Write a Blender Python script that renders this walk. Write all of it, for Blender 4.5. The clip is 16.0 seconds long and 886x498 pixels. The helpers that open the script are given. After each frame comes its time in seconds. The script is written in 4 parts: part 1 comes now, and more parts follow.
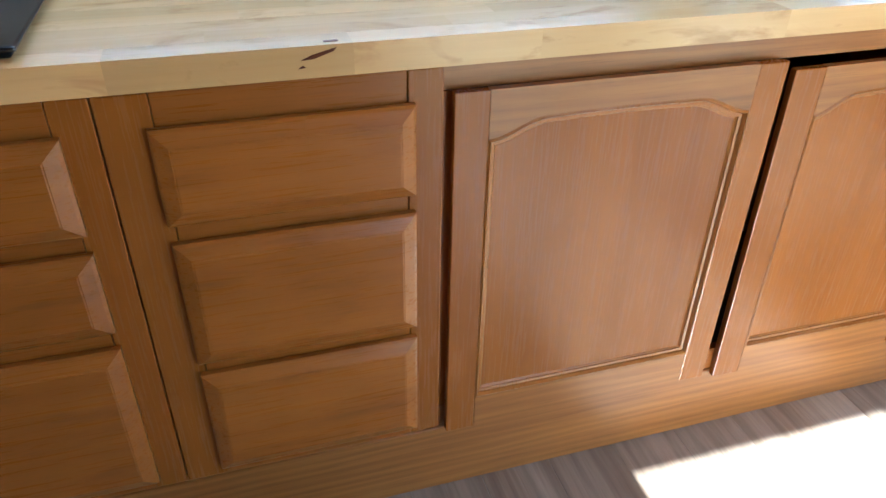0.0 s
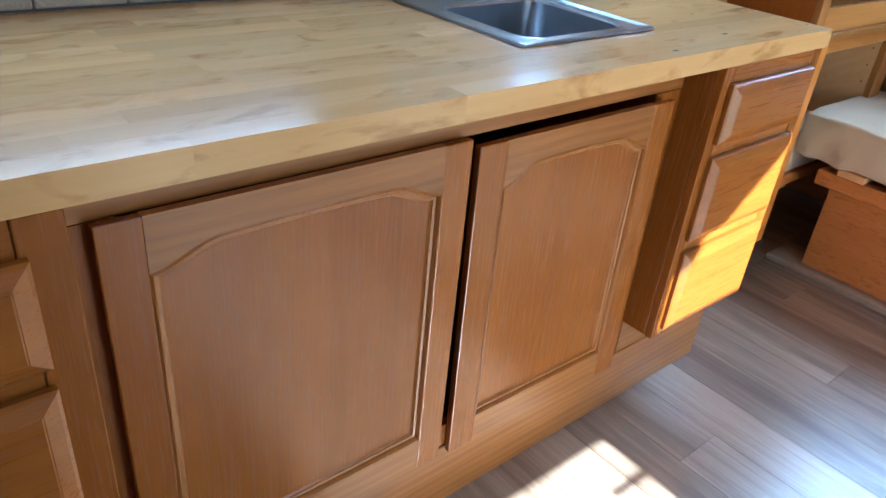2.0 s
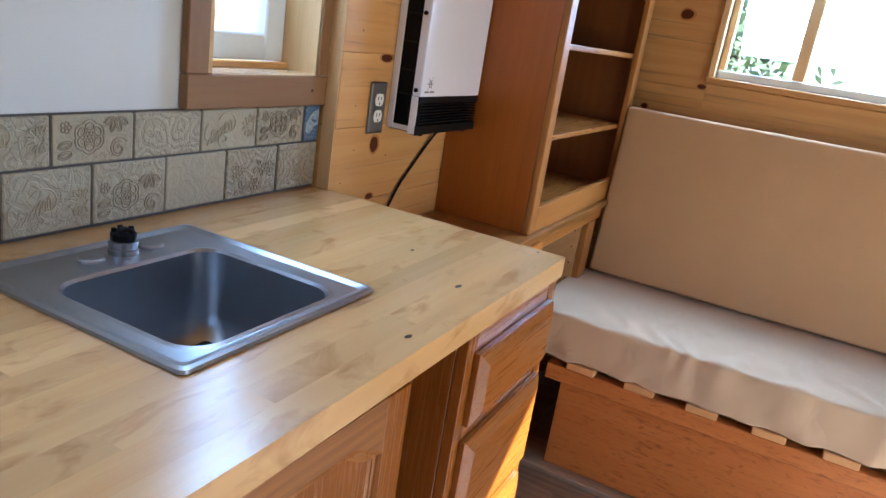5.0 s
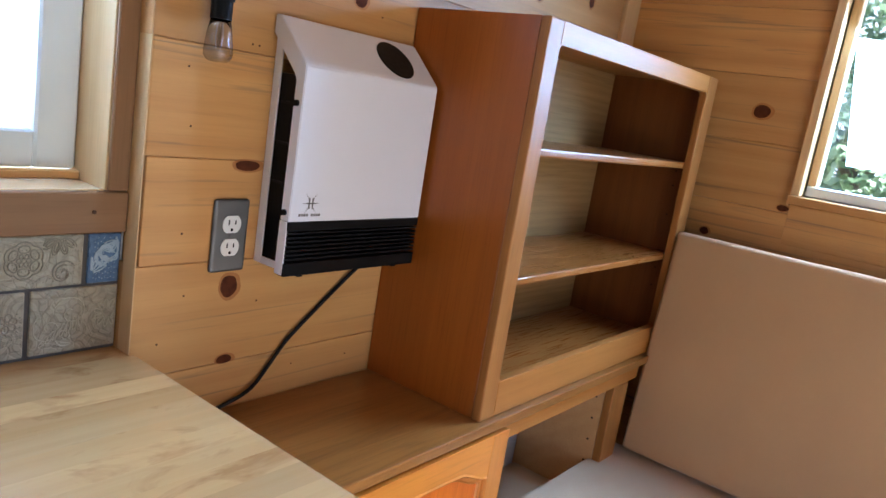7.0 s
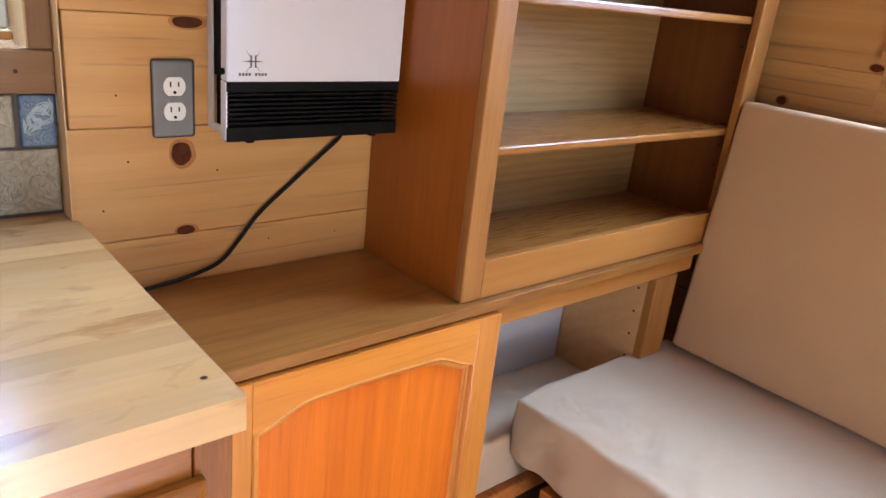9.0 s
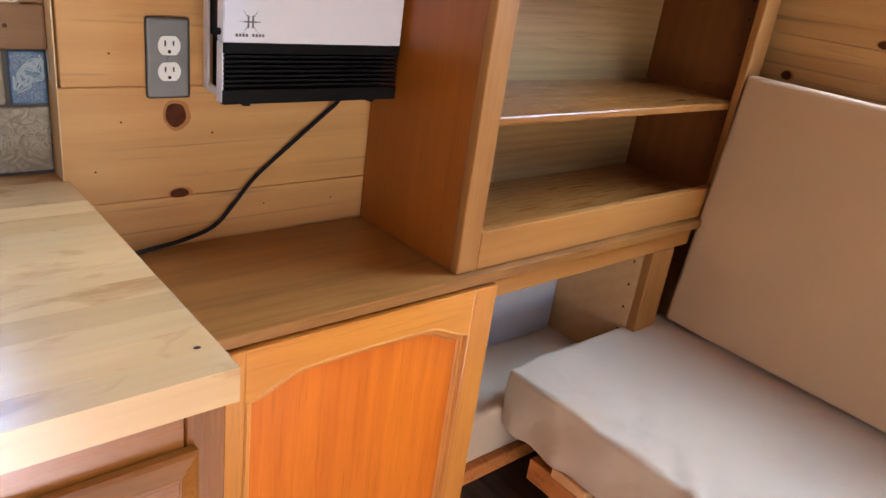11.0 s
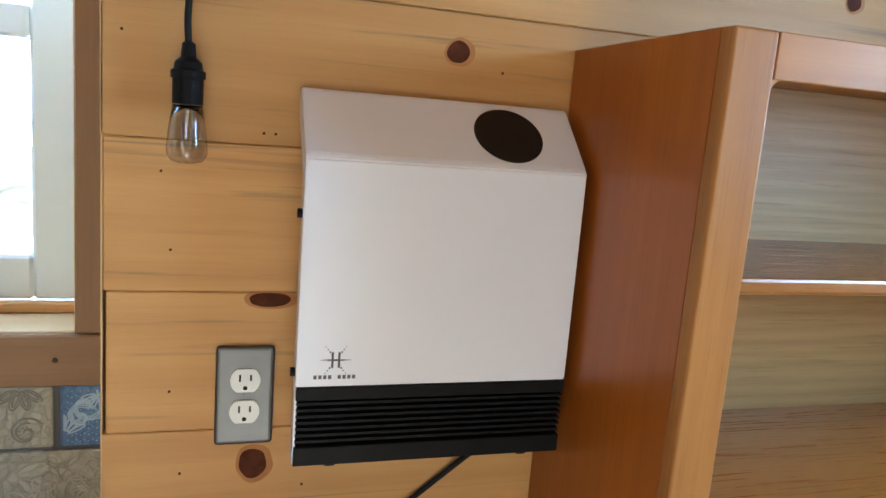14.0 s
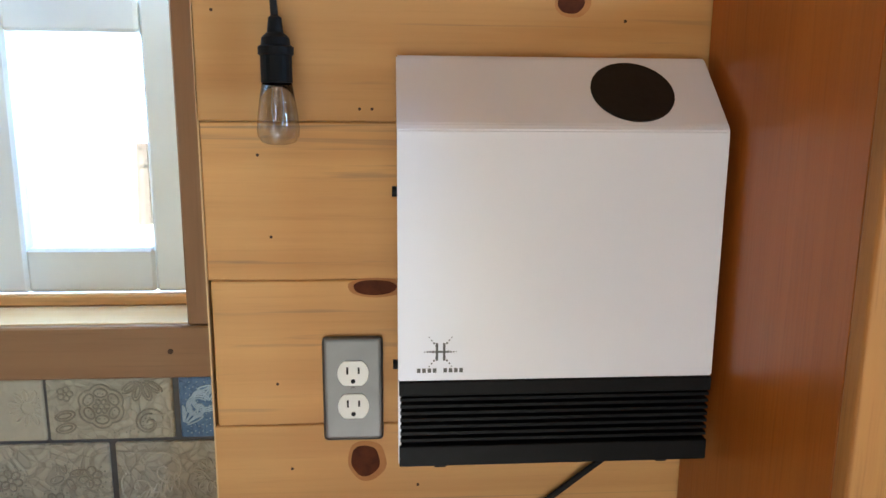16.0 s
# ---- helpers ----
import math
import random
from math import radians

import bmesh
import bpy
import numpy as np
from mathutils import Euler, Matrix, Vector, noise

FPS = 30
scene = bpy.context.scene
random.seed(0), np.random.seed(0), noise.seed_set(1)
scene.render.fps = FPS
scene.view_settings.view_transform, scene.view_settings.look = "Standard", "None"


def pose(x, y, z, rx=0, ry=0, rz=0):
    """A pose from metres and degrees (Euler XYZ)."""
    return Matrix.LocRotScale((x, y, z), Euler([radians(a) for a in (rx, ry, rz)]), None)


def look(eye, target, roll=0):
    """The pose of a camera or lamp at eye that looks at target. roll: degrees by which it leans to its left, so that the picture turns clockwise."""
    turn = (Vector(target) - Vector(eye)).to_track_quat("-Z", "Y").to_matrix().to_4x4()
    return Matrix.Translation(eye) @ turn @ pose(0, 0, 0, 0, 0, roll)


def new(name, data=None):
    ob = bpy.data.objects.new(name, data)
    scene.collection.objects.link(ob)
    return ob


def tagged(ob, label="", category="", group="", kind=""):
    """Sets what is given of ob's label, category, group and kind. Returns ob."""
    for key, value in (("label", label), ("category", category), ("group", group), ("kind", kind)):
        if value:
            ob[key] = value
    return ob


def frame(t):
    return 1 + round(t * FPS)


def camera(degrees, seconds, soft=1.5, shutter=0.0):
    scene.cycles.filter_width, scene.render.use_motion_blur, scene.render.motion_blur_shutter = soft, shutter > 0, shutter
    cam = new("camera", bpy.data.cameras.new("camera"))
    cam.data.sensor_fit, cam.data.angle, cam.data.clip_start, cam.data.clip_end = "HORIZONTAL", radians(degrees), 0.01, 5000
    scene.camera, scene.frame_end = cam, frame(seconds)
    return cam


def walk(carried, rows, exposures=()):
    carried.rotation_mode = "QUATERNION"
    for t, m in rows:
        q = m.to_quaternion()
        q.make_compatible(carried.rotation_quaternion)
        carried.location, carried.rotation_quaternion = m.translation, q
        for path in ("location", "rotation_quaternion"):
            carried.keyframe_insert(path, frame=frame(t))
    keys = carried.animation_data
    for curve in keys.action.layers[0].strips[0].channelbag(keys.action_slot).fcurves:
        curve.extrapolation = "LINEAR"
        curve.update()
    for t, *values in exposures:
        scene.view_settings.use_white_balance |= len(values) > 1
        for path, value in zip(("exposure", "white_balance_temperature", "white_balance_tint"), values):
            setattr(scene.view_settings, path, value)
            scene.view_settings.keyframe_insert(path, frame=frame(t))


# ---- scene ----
cam = camera(62.7, 16.0)
PATH = [
    (0, (0.135, 0.228, 1.245), (0.636, 1.825, 0.151), 1.1),
    (0.5, (0.19, 0.286, 1.254), (0.884, 1.819, 0.173), 2.2),
    (1, (0.221, 0.328, 1.267), (1.093, 1.779, 0.203), 3.5),
    (1.5, (0.241, 0.36, 1.273), (1.275, 1.724, 0.239), 4.8),
    (2, (0.266, 0.387, 1.281), (1.429, 1.673, 0.283), 5.7),
    (2.5, (0.288, 0.428, 1.288), (1.572, 1.635, 0.342), 6.8),
    (3, (0.319, 0.479, 1.31), (1.718, 1.612, 0.439), 7.6),
    (3.5, (0.411, 0.541, 1.335), (1.906, 1.6, 0.531), 8.2),
    (4, (0.496, 0.589, 1.345), (2.087, 1.559, 0.62), 8.5),
    (4.5, (0.561, 0.658, 1.358), (2.237, 1.527, 0.7), 8.8),
    (5, (0.659, 0.713, 1.366), (2.384, 1.539, 0.782), 8.9),
    (5.2, (0.706, 0.718, 1.372), (2.437, 1.55, 0.814), 9.1),
    (7.3, (1.525, 0.641, 1.431), (3.023, 1.908, 1.042), 9.0),
    (7.5, (1.584, 0.609, 1.436), (3.028, 1.932, 1.032), 8.9),
    (8, (1.674, 0.545, 1.415), (3.009, 1.959, 0.948), 7.6),
    (8.5, (1.703, 0.521, 1.391), (2.99, 1.944, 0.827), 6.5),
    (9, (1.706, 0.516, 1.369), (2.964, 1.911, 0.683), 6.3),
    (9.2, (1.703, 0.52, 1.365), (2.959, 1.895, 0.635), 6.7),
    (11.3, (1.716, 0.538, 1.378), (2.976, 1.886, 0.608), 8.5),
    (11.5, (1.735, 0.547, 1.402), (3.015, 1.919, 0.710), 8.6),
    (12, (1.743, 0.584, 1.443), (3.049, 2.013, 0.941), 8.6),
    (12.5, (1.809, 0.622, 1.508), (3.002, 2.169, 1.08), 8.5),
    (13, (1.89, 0.712, 1.514), (2.939, 2.382, 1.181), 7.6),
    (13.5, (1.968, 0.787, 1.499), (2.815, 2.571, 1.179), 6.3),
    (14, (2.094, 0.804, 1.488), (2.69, 2.683, 1.153), 4.6),
    (14.5, (2.191, 0.817, 1.477), (2.548, 2.752, 1.118), 2.8),
    (15, (2.213, 0.846, 1.469), (2.422, 2.8, 1.094), 1.4),
    (15.5, (2.195, 0.87, 1.464), (2.359, 2.828, 1.089), 0.9),
    (16, (2.174, 0.873, 1.462), (2.316, 2.832, 1.088), 0.4),
]
EXPOSURES = [(0.0, 3.6, 4850, 2), (1.0, 3.28, 4850, 2), (2.5, 2.88, 5050, 7), (4.0, 2.8, 5350, 16), (5.0, 2.75, 5400, 14), (7.5, 2.75, 5250, 17), (8.0, 2.85, 5500, 19), (9.0, 3.0, 5700, 20), (11.5, 2.9, 5650, 20), (12.5, 2.83, 5450, 16), (14.0, 2.78, 5500, 7), (16.0, 2.82, 5500, 8)]
walk(cam, [(t, look(eye, target, roll)) for t, eye, target, roll in PATH], EXPOSURES)

# ---- world, sun, window light ----
SUN_ELEVATION = 40.0
world = bpy.data.worlds.new("world")
scene.world = world
world.use_nodes = True
wn = world.node_tree
sky = wn.nodes.new("ShaderNodeTexSky")
sky.sky_type, sky.sun_disc = "NISHITA", False
sky.sun_elevation, sky.sun_rotation = radians(SUN_ELEVATION), radians(180)
wn.links.new(sky.outputs["Color"], wn.nodes["Background"].inputs["Color"])
wn.nodes["Background"].inputs["Strength"].default_value = 0.07
sun_data = bpy.data.lights.new("sun", "SUN")
sun_data.energy, sun_data.angle, sun_data.color = 5.0, radians(0.5), (1.0, 0.93, 0.82)
sun = new("sun", sun_data)
sun.matrix_world = look((0, -6, 6 * math.tan(radians(SUN_ELEVATION))), (0, 0, 0))


def window_light(name, eye, target, w, h, watts, colour):
    data = bpy.data.lights.new(name, "AREA")
    data.shape, data.size, data.size_y, data.energy, data.color = "RECTANGLE", w, h, watts, colour
    new(name, data).matrix_world = look(eye, target)


SKY_BLUE = (0.72, 0.86, 1.0)
window_light("skylight_back", (1.16, -0.745, 1.13), (1.3, 1.0, 0.7), 0.62, 0.86, 0.12, SKY_BLUE)
# added fill at the assumed transom, aimed at shelf and east wall
window_light("fill_transom", (1.84, -0.745, 2.03), (3.1, 1.3, 1.6), 0.42, 0.34, 0.35, (0.86, 0.93, 1.0))
window_light("skylight_left", (0.41, 1.76, 1.60), (0.41, 0.8, 1.2), 1.46, 0.7, 1.7, (0.6, 0.8, 1.0))
# added fill for faces turned west; no window is known there
window_light("fill_west", (-1.34, 0.35, 1.6), (3.0, 0.35, 1.0), 0.9, 0.5, 0.1, (1.0, 0.88, 0.74))
window_light("skylight_bench", (4.3, 0.80, 2.65), (2.6, 0.80, 1.0), 1.5, 1.2, 16, SKY_BLUE)
window_light("skylight_small", (1.80, 1.80, 1.62), (1.75, 0.8, 1.1), 0.28, 0.46, 1.25, (0.50, 0.74, 1.0))
window_light("skylight_east", (3.56, 0.80, 1.64), (2.2, 0.84, 0.6), 0.54, 0.54, 4.2, (0.50, 0.75, 1.0))
# added warm fill aimed at the bench, set in an invented low opening
window_light("fill_low", (2.2, -0.745, 0.55), (3.3, 0.3, 0.62), 0.9, 0.7, 1.2, (1.0, 0.86, 0.70))

# ---- materials ----


def node(nt, kind, **values):
    n = nt.nodes.new(kind)
    for key, value in values.items():
        n.inputs[key].default_value = value
    return n


def base_material(name, rough=0.5, metal=0.0, coat=0.0):
    m = bpy.data.materials.new(name)
    m.use_nodes = True
    b = m.node_tree.nodes["Principled BSDF"]
    b.inputs["Roughness"].default_value = rough
    b.inputs["Metallic"].default_value = metal
    b.inputs["Coat Weight"].default_value = coat
    b.inputs["Coat Roughness"].default_value = 0.26
    return m, m.node_tree, b


def math_node(nt, op, a, b=None, clamp=False):
    n = nt.nodes.new("ShaderNodeMath")
    n.operation, n.use_clamp = op, clamp
    for i, v in enumerate((a, b)):
        if v is None:
            continue
        if isinstance(v, (int, float)):
            n.inputs[i].default_value = v
        else:
            nt.links.new(v, n.inputs[i])
    return n.outputs[0]


def mix(nt, fac, a, b, blend="MIX"):
    n = nt.nodes.new("ShaderNodeMix")
    n.data_type, n.blend_type = "RGBA", blend
    for sock, v in ((n.inputs["Factor"], fac), (n.inputs["A"], a), (n.inputs["B"], b)):
        if isinstance(v, (int, float)):
            sock.default_value = v
        elif isinstance(v, tuple):
            sock.default_value = (*v, 1.0)
        else:
            nt.links.new(v, sock)
    return n.outputs["Result"]


def ramp(nt, fac, lo, hi):
    n = nt.nodes.new("ShaderNodeMapRange")
    n.inputs["From Min"].default_value, n.inputs["From Max"].default_value = lo, hi
    nt.links.new(fac, n.inputs["Value"])
    return n.outputs["Result"]


def coords(nt, scale, wander=7.0):
    """Object coordinates, shifted by a random amount for each object, and scaled."""
    tc, info = nt.nodes.new("ShaderNodeTexCoord"), nt.nodes.new("ShaderNodeObjectInfo")
    shift = nt.nodes.new("ShaderNodeVectorMath")
    shift.operation = "MULTIPLY_ADD"
    comb = nt.nodes.new("ShaderNodeCombineXYZ")
    for i, f in enumerate((1.0, 2.3, 3.7)):
        nt.links.new(math_node(nt, "MULTIPLY", info.outputs["Random"], f * wander), comb.inputs[i])
    nt.links.new(comb.outputs[0], shift.inputs[0])
    shift.inputs[1].default_value = (1, 1, 1)
    nt.links.new(tc.outputs["Object"], shift.inputs[2])
    mp = nt.nodes.new("ShaderNodeMapping")
    mp.inputs["Scale"].default_value = scale
    nt.links.new(shift.outputs[0], mp.inputs["Vector"])
    return mp.outputs[0], info.outputs["Random"]


def wood(name, light, dark, axis, rough=0.4, coat=0.0, figure=1.0, spread=0.25, rings=9.0, pores=0.35, stain=None, bump=0.12, blotch=(1.6, 26.0), lines=0.33, blot_mix=0.7, shine=0.35, blot_range=(0.54, 0.70)):
    """Sawn wood with its grain along one axis: broad figure, growth bands, fine pores, tone by piece."""
    m, nt, b = base_material(name, rough, 0.0, coat)
    b.inputs["Specular IOR Level"].default_value = shine
    along = [1.0, 1.0, 1.0]
    along[axis] = 0.09
    vec, rnd = coords(nt, tuple(rings * a for a in along))
    big = node(nt, "ShaderNodeTexNoise", Scale=0.55, Detail=3.0, Roughness=0.55, Distortion=0.6)
    nt.links.new(vec, big.inputs["Vector"])
    wave = nt.nodes.new("ShaderNodeTexWave")
    wave.wave_type, wave.rings_direction, wave.wave_profile = "RINGS", "XYZ"[axis], "SIN"
    for key, v in (("Scale", 0.85), ("Distortion", 5.5), ("Detail", 2.5), ("Detail Scale", 1.1), ("Detail Roughness", 0.55)):
        wave.inputs[key].default_value = v
    nt.links.new(vec, wave.inputs["Vector"])
    fine_along = [1.0, 1.0, 1.0]
    fine_along[axis] = 0.03
    vec2, _ = coords(nt, tuple(260.0 * a for a in fine_along))
    fine = node(nt, "ShaderNodeTexNoise", Scale=1.0, Detail=4.0, Roughness=0.7)
    nt.links.new(vec2, fine.inputs["Vector"])
    mid_along = [1.0, 1.0, 1.0]
    mid_along[axis] = 0.05
    vec3, _ = coords(nt, tuple(55.0 * a for a in mid_along))
    streak = node(nt, "ShaderNodeTexNoise", Scale=1.0, Detail=3.0, Roughness=0.6, Distortion=0.3)
    nt.links.new(vec3, streak.inputs["Vector"])
    fac = math_node(nt, "ADD", math_node(nt, "MULTIPLY", ramp(nt, big.outputs["Fac"], 0.3, 0.7), 0.45),
                    math_node(nt, "MULTIPLY", wave.outputs["Fac"], 0.22 * figure))
    fac = math_node(nt, "ADD", fac, math_node(nt, "MULTIPLY", ramp(nt, streak.outputs["Fac"], 0.3, 0.7), lines), clamp=True)
    colour = mix(nt, fac, dark, light)
    pore = math_node(nt, "MULTIPLY", ramp(nt, fine.outputs["Fac"], 0.52, 0.72), pores, clamp=True)
    colour = mix(nt, pore, colour, tuple(c * 0.45 for c in dark))
    if stain:
        svec, _ = coords(nt, tuple(blotch[0] if i == axis else blotch[1] for i in range(3)), 11.0)
        blot = node(nt, "ShaderNodeTexNoise", Scale=1.0, Detail=4.0, Roughness=0.6, Distortion=0.8)
        nt.links.new(svec, blot.inputs["Vector"])
        colour = mix(nt, math_node(nt, "MULTIPLY", ramp(nt, blot.outputs["Fac"], *blot_range), blot_mix, clamp=True), colour, stain)
    hsv = nt.nodes.new("ShaderNodeHueSaturation")
    nt.links.new(math_node(nt, "ADD", math_node(nt, "MULTIPLY", rnd, 2 * spread), 1.0 - spread), hsv.inputs["Value"])
    nt.links.new(colour, hsv.inputs["Color"])
    nt.links.new(hsv.outputs[0], b.inputs["Base Color"])
    nt.links.new(math_node(nt, "ADD", math_node(nt, "MULTIPLY", fine.outputs["Fac"], 0.08), rough - 0.04), b.inputs["Roughness"])
    bp = node(nt, "ShaderNodeBump", Strength=bump, Distance=0.002)
    nt.links.new(fine.outputs["Fac"], bp.inputs["Height"])
    nt.links.new(bp.outputs[0], b.inputs["Normal"])
    return m


def mottled(name, a, c, scale=8.0, rough=0.6, metal=0.0, coat=0.0, bump=0.1, fine=120.0, distance=0.002, spread=0.0, shine=0.5):
    """A surface of two tones that run into one another, with fine relief."""
    m, nt, b = base_material(name, rough, metal, coat)
    b.inputs["Specular IOR Level"].default_value = shine
    vec, rnd = coords(nt, (1, 1, 1))
    n1 = node(nt, "ShaderNodeTexNoise", Scale=scale, Detail=5.0, Roughness=0.6)
    n2 = node(nt, "ShaderNodeTexNoise", Scale=fine, Detail=3.0)
    for n in (n1, n2):
        nt.links.new(vec, n.inputs["Vector"])
    colour = mix(nt, ramp(nt, n1.outputs["Fac"], 0.3, 0.7), a, c)
    if spread:
        hsv = nt.nodes.new("ShaderNodeHueSaturation")
        nt.links.new(math_node(nt, "ADD", math_node(nt, "MULTIPLY", rnd, 2 * spread), 1.0 - spread), hsv.inputs["Value"])
        nt.links.new(colour, hsv.inputs["Color"])
        colour = hsv.outputs[0]
    nt.links.new(colour, b.inputs["Base Color"])
    nt.links.new(math_node(nt, "ADD", math_node(nt, "MULTIPLY", n2.outputs["Fac"], 0.03 if metal else 0.2), rough - (0.015 if metal else 0.1)), b.inputs["Roughness"])
    if bump:
        bp = node(nt, "ShaderNodeBump", Strength=bump, Distance=distance)
        nt.links.new(n2.outputs["Fac"], bp.inputs["Height"])
        nt.links.new(bp.outputs[0], b.inputs["Normal"])
    return m


def fabric(name, a, c, wrinkle=0.5):
    m, nt, b = base_material(name, 0.9)
    vec, _ = coords(nt, (1, 1, 1))
    n1 = node(nt, "ShaderNodeTexNoise", Scale=6.0, Detail=4.0)
    n2 = node(nt, "ShaderNodeTexNoise", Scale=900.0, Detail=2.0)
    n3 = node(nt, "ShaderNodeTexNoise", Scale=15.0, Detail=2.0, Distortion=1.4)
    for n in (n1, n2, n3):
        nt.links.new(vec, n.inputs["Vector"])
    colour = mix(nt, n1.outputs["Fac"], a, c)
    colour = mix(nt, math_node(nt, "MULTIPLY", n2.outputs["Fac"], 0.3), colour, tuple(v * 0.6 for v in a))
    nt.links.new(colour, b.inputs["Base Color"])
    b.inputs["Sheen Weight"].default_value = 0.2
    h = math_node(nt, "ADD", math_node(nt, "MULTIPLY", n2.outputs["Fac"], 0.15), math_node(nt, "MULTIPLY", n3.outputs["Fac"], wrinkle))
    bp = node(nt, "ShaderNodeBump", Strength=0.7, Distance=0.022)
    nt.links.new(h, bp.inputs["Height"])
    nt.links.new(bp.outputs[0], b.inputs["Normal"])
    return m


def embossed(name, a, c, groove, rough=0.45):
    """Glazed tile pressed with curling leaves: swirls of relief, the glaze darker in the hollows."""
    m, nt, b = base_material(name, rough, 0.0, 0.3)
    vec, rnd = coords(nt, (1, 1, 1))
    bend = node(nt, "ShaderNodeTexNoise", Scale=22.0, Detail=1.0)
    nt.links.new(vec, bend.inputs["Vector"])
    warped = nt.nodes.new("ShaderNodeVectorMath")
    warped.operation = "MULTIPLY_ADD"
    nt.links.new(bend.outputs["Color"], warped.inputs[0])
    warped.inputs[1].default_value = (0.03, 0.03, 0.03)
    nt.links.new(vec, warped.inputs[2])
    rosette = node(nt, "ShaderNodeTexVoronoi", Scale=24.0, Randomness=0.8)
    petal = node(nt, "ShaderNodeTexVoronoi", Scale=75.0)
    petal.feature = "DISTANCE_TO_EDGE"
    blot = node(nt, "ShaderNodeTexNoise", Scale=9.0, Detail=4.0)
    for n in (rosette, petal):
        nt.links.new(warped.outputs[0], n.inputs["Vector"])
    nt.links.new(vec, blot.inputs["Vector"])
    curl = math_node(nt, "SINE", math_node(nt, "MULTIPLY", rosette.outputs["Distance"], 24.0))
    height = math_node(nt, "ADD", math_node(nt, "MULTIPLY", ramp(nt, curl, -0.4, 0.4), 0.6),
                       math_node(nt, "MULTIPLY", ramp(nt, petal.outputs["Distance"], 0.02, 0.12), 0.4))
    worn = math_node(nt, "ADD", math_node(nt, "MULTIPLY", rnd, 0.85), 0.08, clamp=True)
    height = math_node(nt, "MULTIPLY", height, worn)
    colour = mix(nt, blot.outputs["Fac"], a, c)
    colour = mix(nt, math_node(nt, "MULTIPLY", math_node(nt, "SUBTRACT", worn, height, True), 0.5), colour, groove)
    nt.links.new(colour, b.inputs["Base Color"])
    bp = node(nt, "ShaderNodeBump", Strength=0.7, Distance=0.003)
    nt.links.new(height, bp.inputs["Height"])
    nt.links.new(bp.outputs[0], b.inputs["Normal"])
    return m


def glass(name):
    m, nt, b = base_material(name, 0.02)
    b.inputs["Transmission Weight"].default_value = 1.0
    b.inputs["IOR"].default_value = 1.45
    return m


OAK_L, OAK_D = (0.355, 0.124, 0.016), (0.205, 0.064, 0.007)
oak_v = wood("oak_upright", OAK_L, OAK_D, 2, 0.27, 0.05, spread=0.07, figure=0.5, shine=0.32, bump=0.03, lines=0.12, pores=0.12)
oak_h = wood("oak_level", OAK_L, OAK_D, 0, 0.28, 0.1, spread=0.07, figure=0.5, shine=0.34, bump=0.05, lines=0.16, pores=0.22, stain=(0.11, 0.034, 0.007), blotch=(4.0, 22.0), blot_mix=0.4)
rail_oak = wood("grained_oak_rail", (0.36, 0.145, 0.028), (0.17, 0.060, 0.010), 0, 0.34, 0.25, figure=1.3, spread=0.06, rings=22)
oak_y = wood("oak_depth", OAK_L, OAK_D, 1, 0.32, 0.25, spread=0.06, shine=0.25)
# slightly paler oak: part of the bead's highlight is in its colour
bead_oak = wood("highlit_oak_bead", (0.37, 0.145, 0.026), (0.26, 0.092, 0.014), 2, 0.28, 0.3, spread=0.04)
orange_bead = wood("orange_bead", (0.66, 0.27, 0.055), (0.52, 0.19, 0.035), 2, 0.3, 0.3, spread=0.04)
# darker copy of the side oak, with the shelf's inner shade painted in
shelf_shaded = wood("shaded_oak_side", (0.20, 0.064, 0.010), (0.13, 0.038, 0.006), 2, 0.4, 0.1, spread=0.05)
shelf_v = wood("stained_oak_upright", (0.42, 0.122, 0.011), (0.25, 0.062, 0.005), 2, 0.33, 0.2, spread=0.04, rings=11, figure=0.35, lines=0.2, pores=0.3)
shelf_back = wood("pale_oak_veneer", (0.47, 0.285, 0.108), (0.30, 0.165, 0.055), 0, 0.45, 0.0, figure=1.3, spread=0.04, rings=20, pores=0.4, lines=0.2)
slat_birch = wood("pale_birch_slat", (0.66, 0.38, 0.16), (0.56, 0.29, 0.105), 0, 0.45, 0.0, spread=0.08)
shelf_f = wood("shelf_oak_level", (0.43, 0.185, 0.042), (0.28, 0.105, 0.020), 0, 0.4, 0.0, spread=0.06, pores=0.15, shine=0.18)
# darker than the rails: shade in the bays put into the board colour
shelf_dim = wood("shaded_board_oak", (0.34, 0.132, 0.026), (0.21, 0.074, 0.013), 0, 0.28, 0.3, spread=0.06, pores=0.05, lines=0.16)
shelf_fv = wood("shelf_oak_upright", (0.38, 0.165, 0.042), (0.24, 0.092, 0.020), 2, 0.4, 0.0, spread=0.06, pores=0.4, shine=0.18)
low_oak = wood("golden_oak_top", (0.37, 0.160, 0.034), (0.20, 0.074, 0.013), 0, 0.3, 0.25, figure=0.8, spread=0.03, rings=8, pores=0.4, stain=(0.12, 0.042, 0.008), blotch=(3.0, 26.0), blot_mix=0.5)
orange_v = wood("orange_door_upright", (0.76, 0.20, 0.009), (0.50, 0.100, 0.005), 2, 0.3, 0.3, spread=0.04, rings=16)
orange_s = wood("orange_door_frame", (0.62, 0.24, 0.035), (0.44, 0.14, 0.016), 2, 0.3, 0.3, spread=0.04, rings=12)
orange_h = wood("orange_door_level", (0.68, 0.26, 0.030), (0.52, 0.17, 0.018), 0, 0.3, 0.3, spread=0.04)
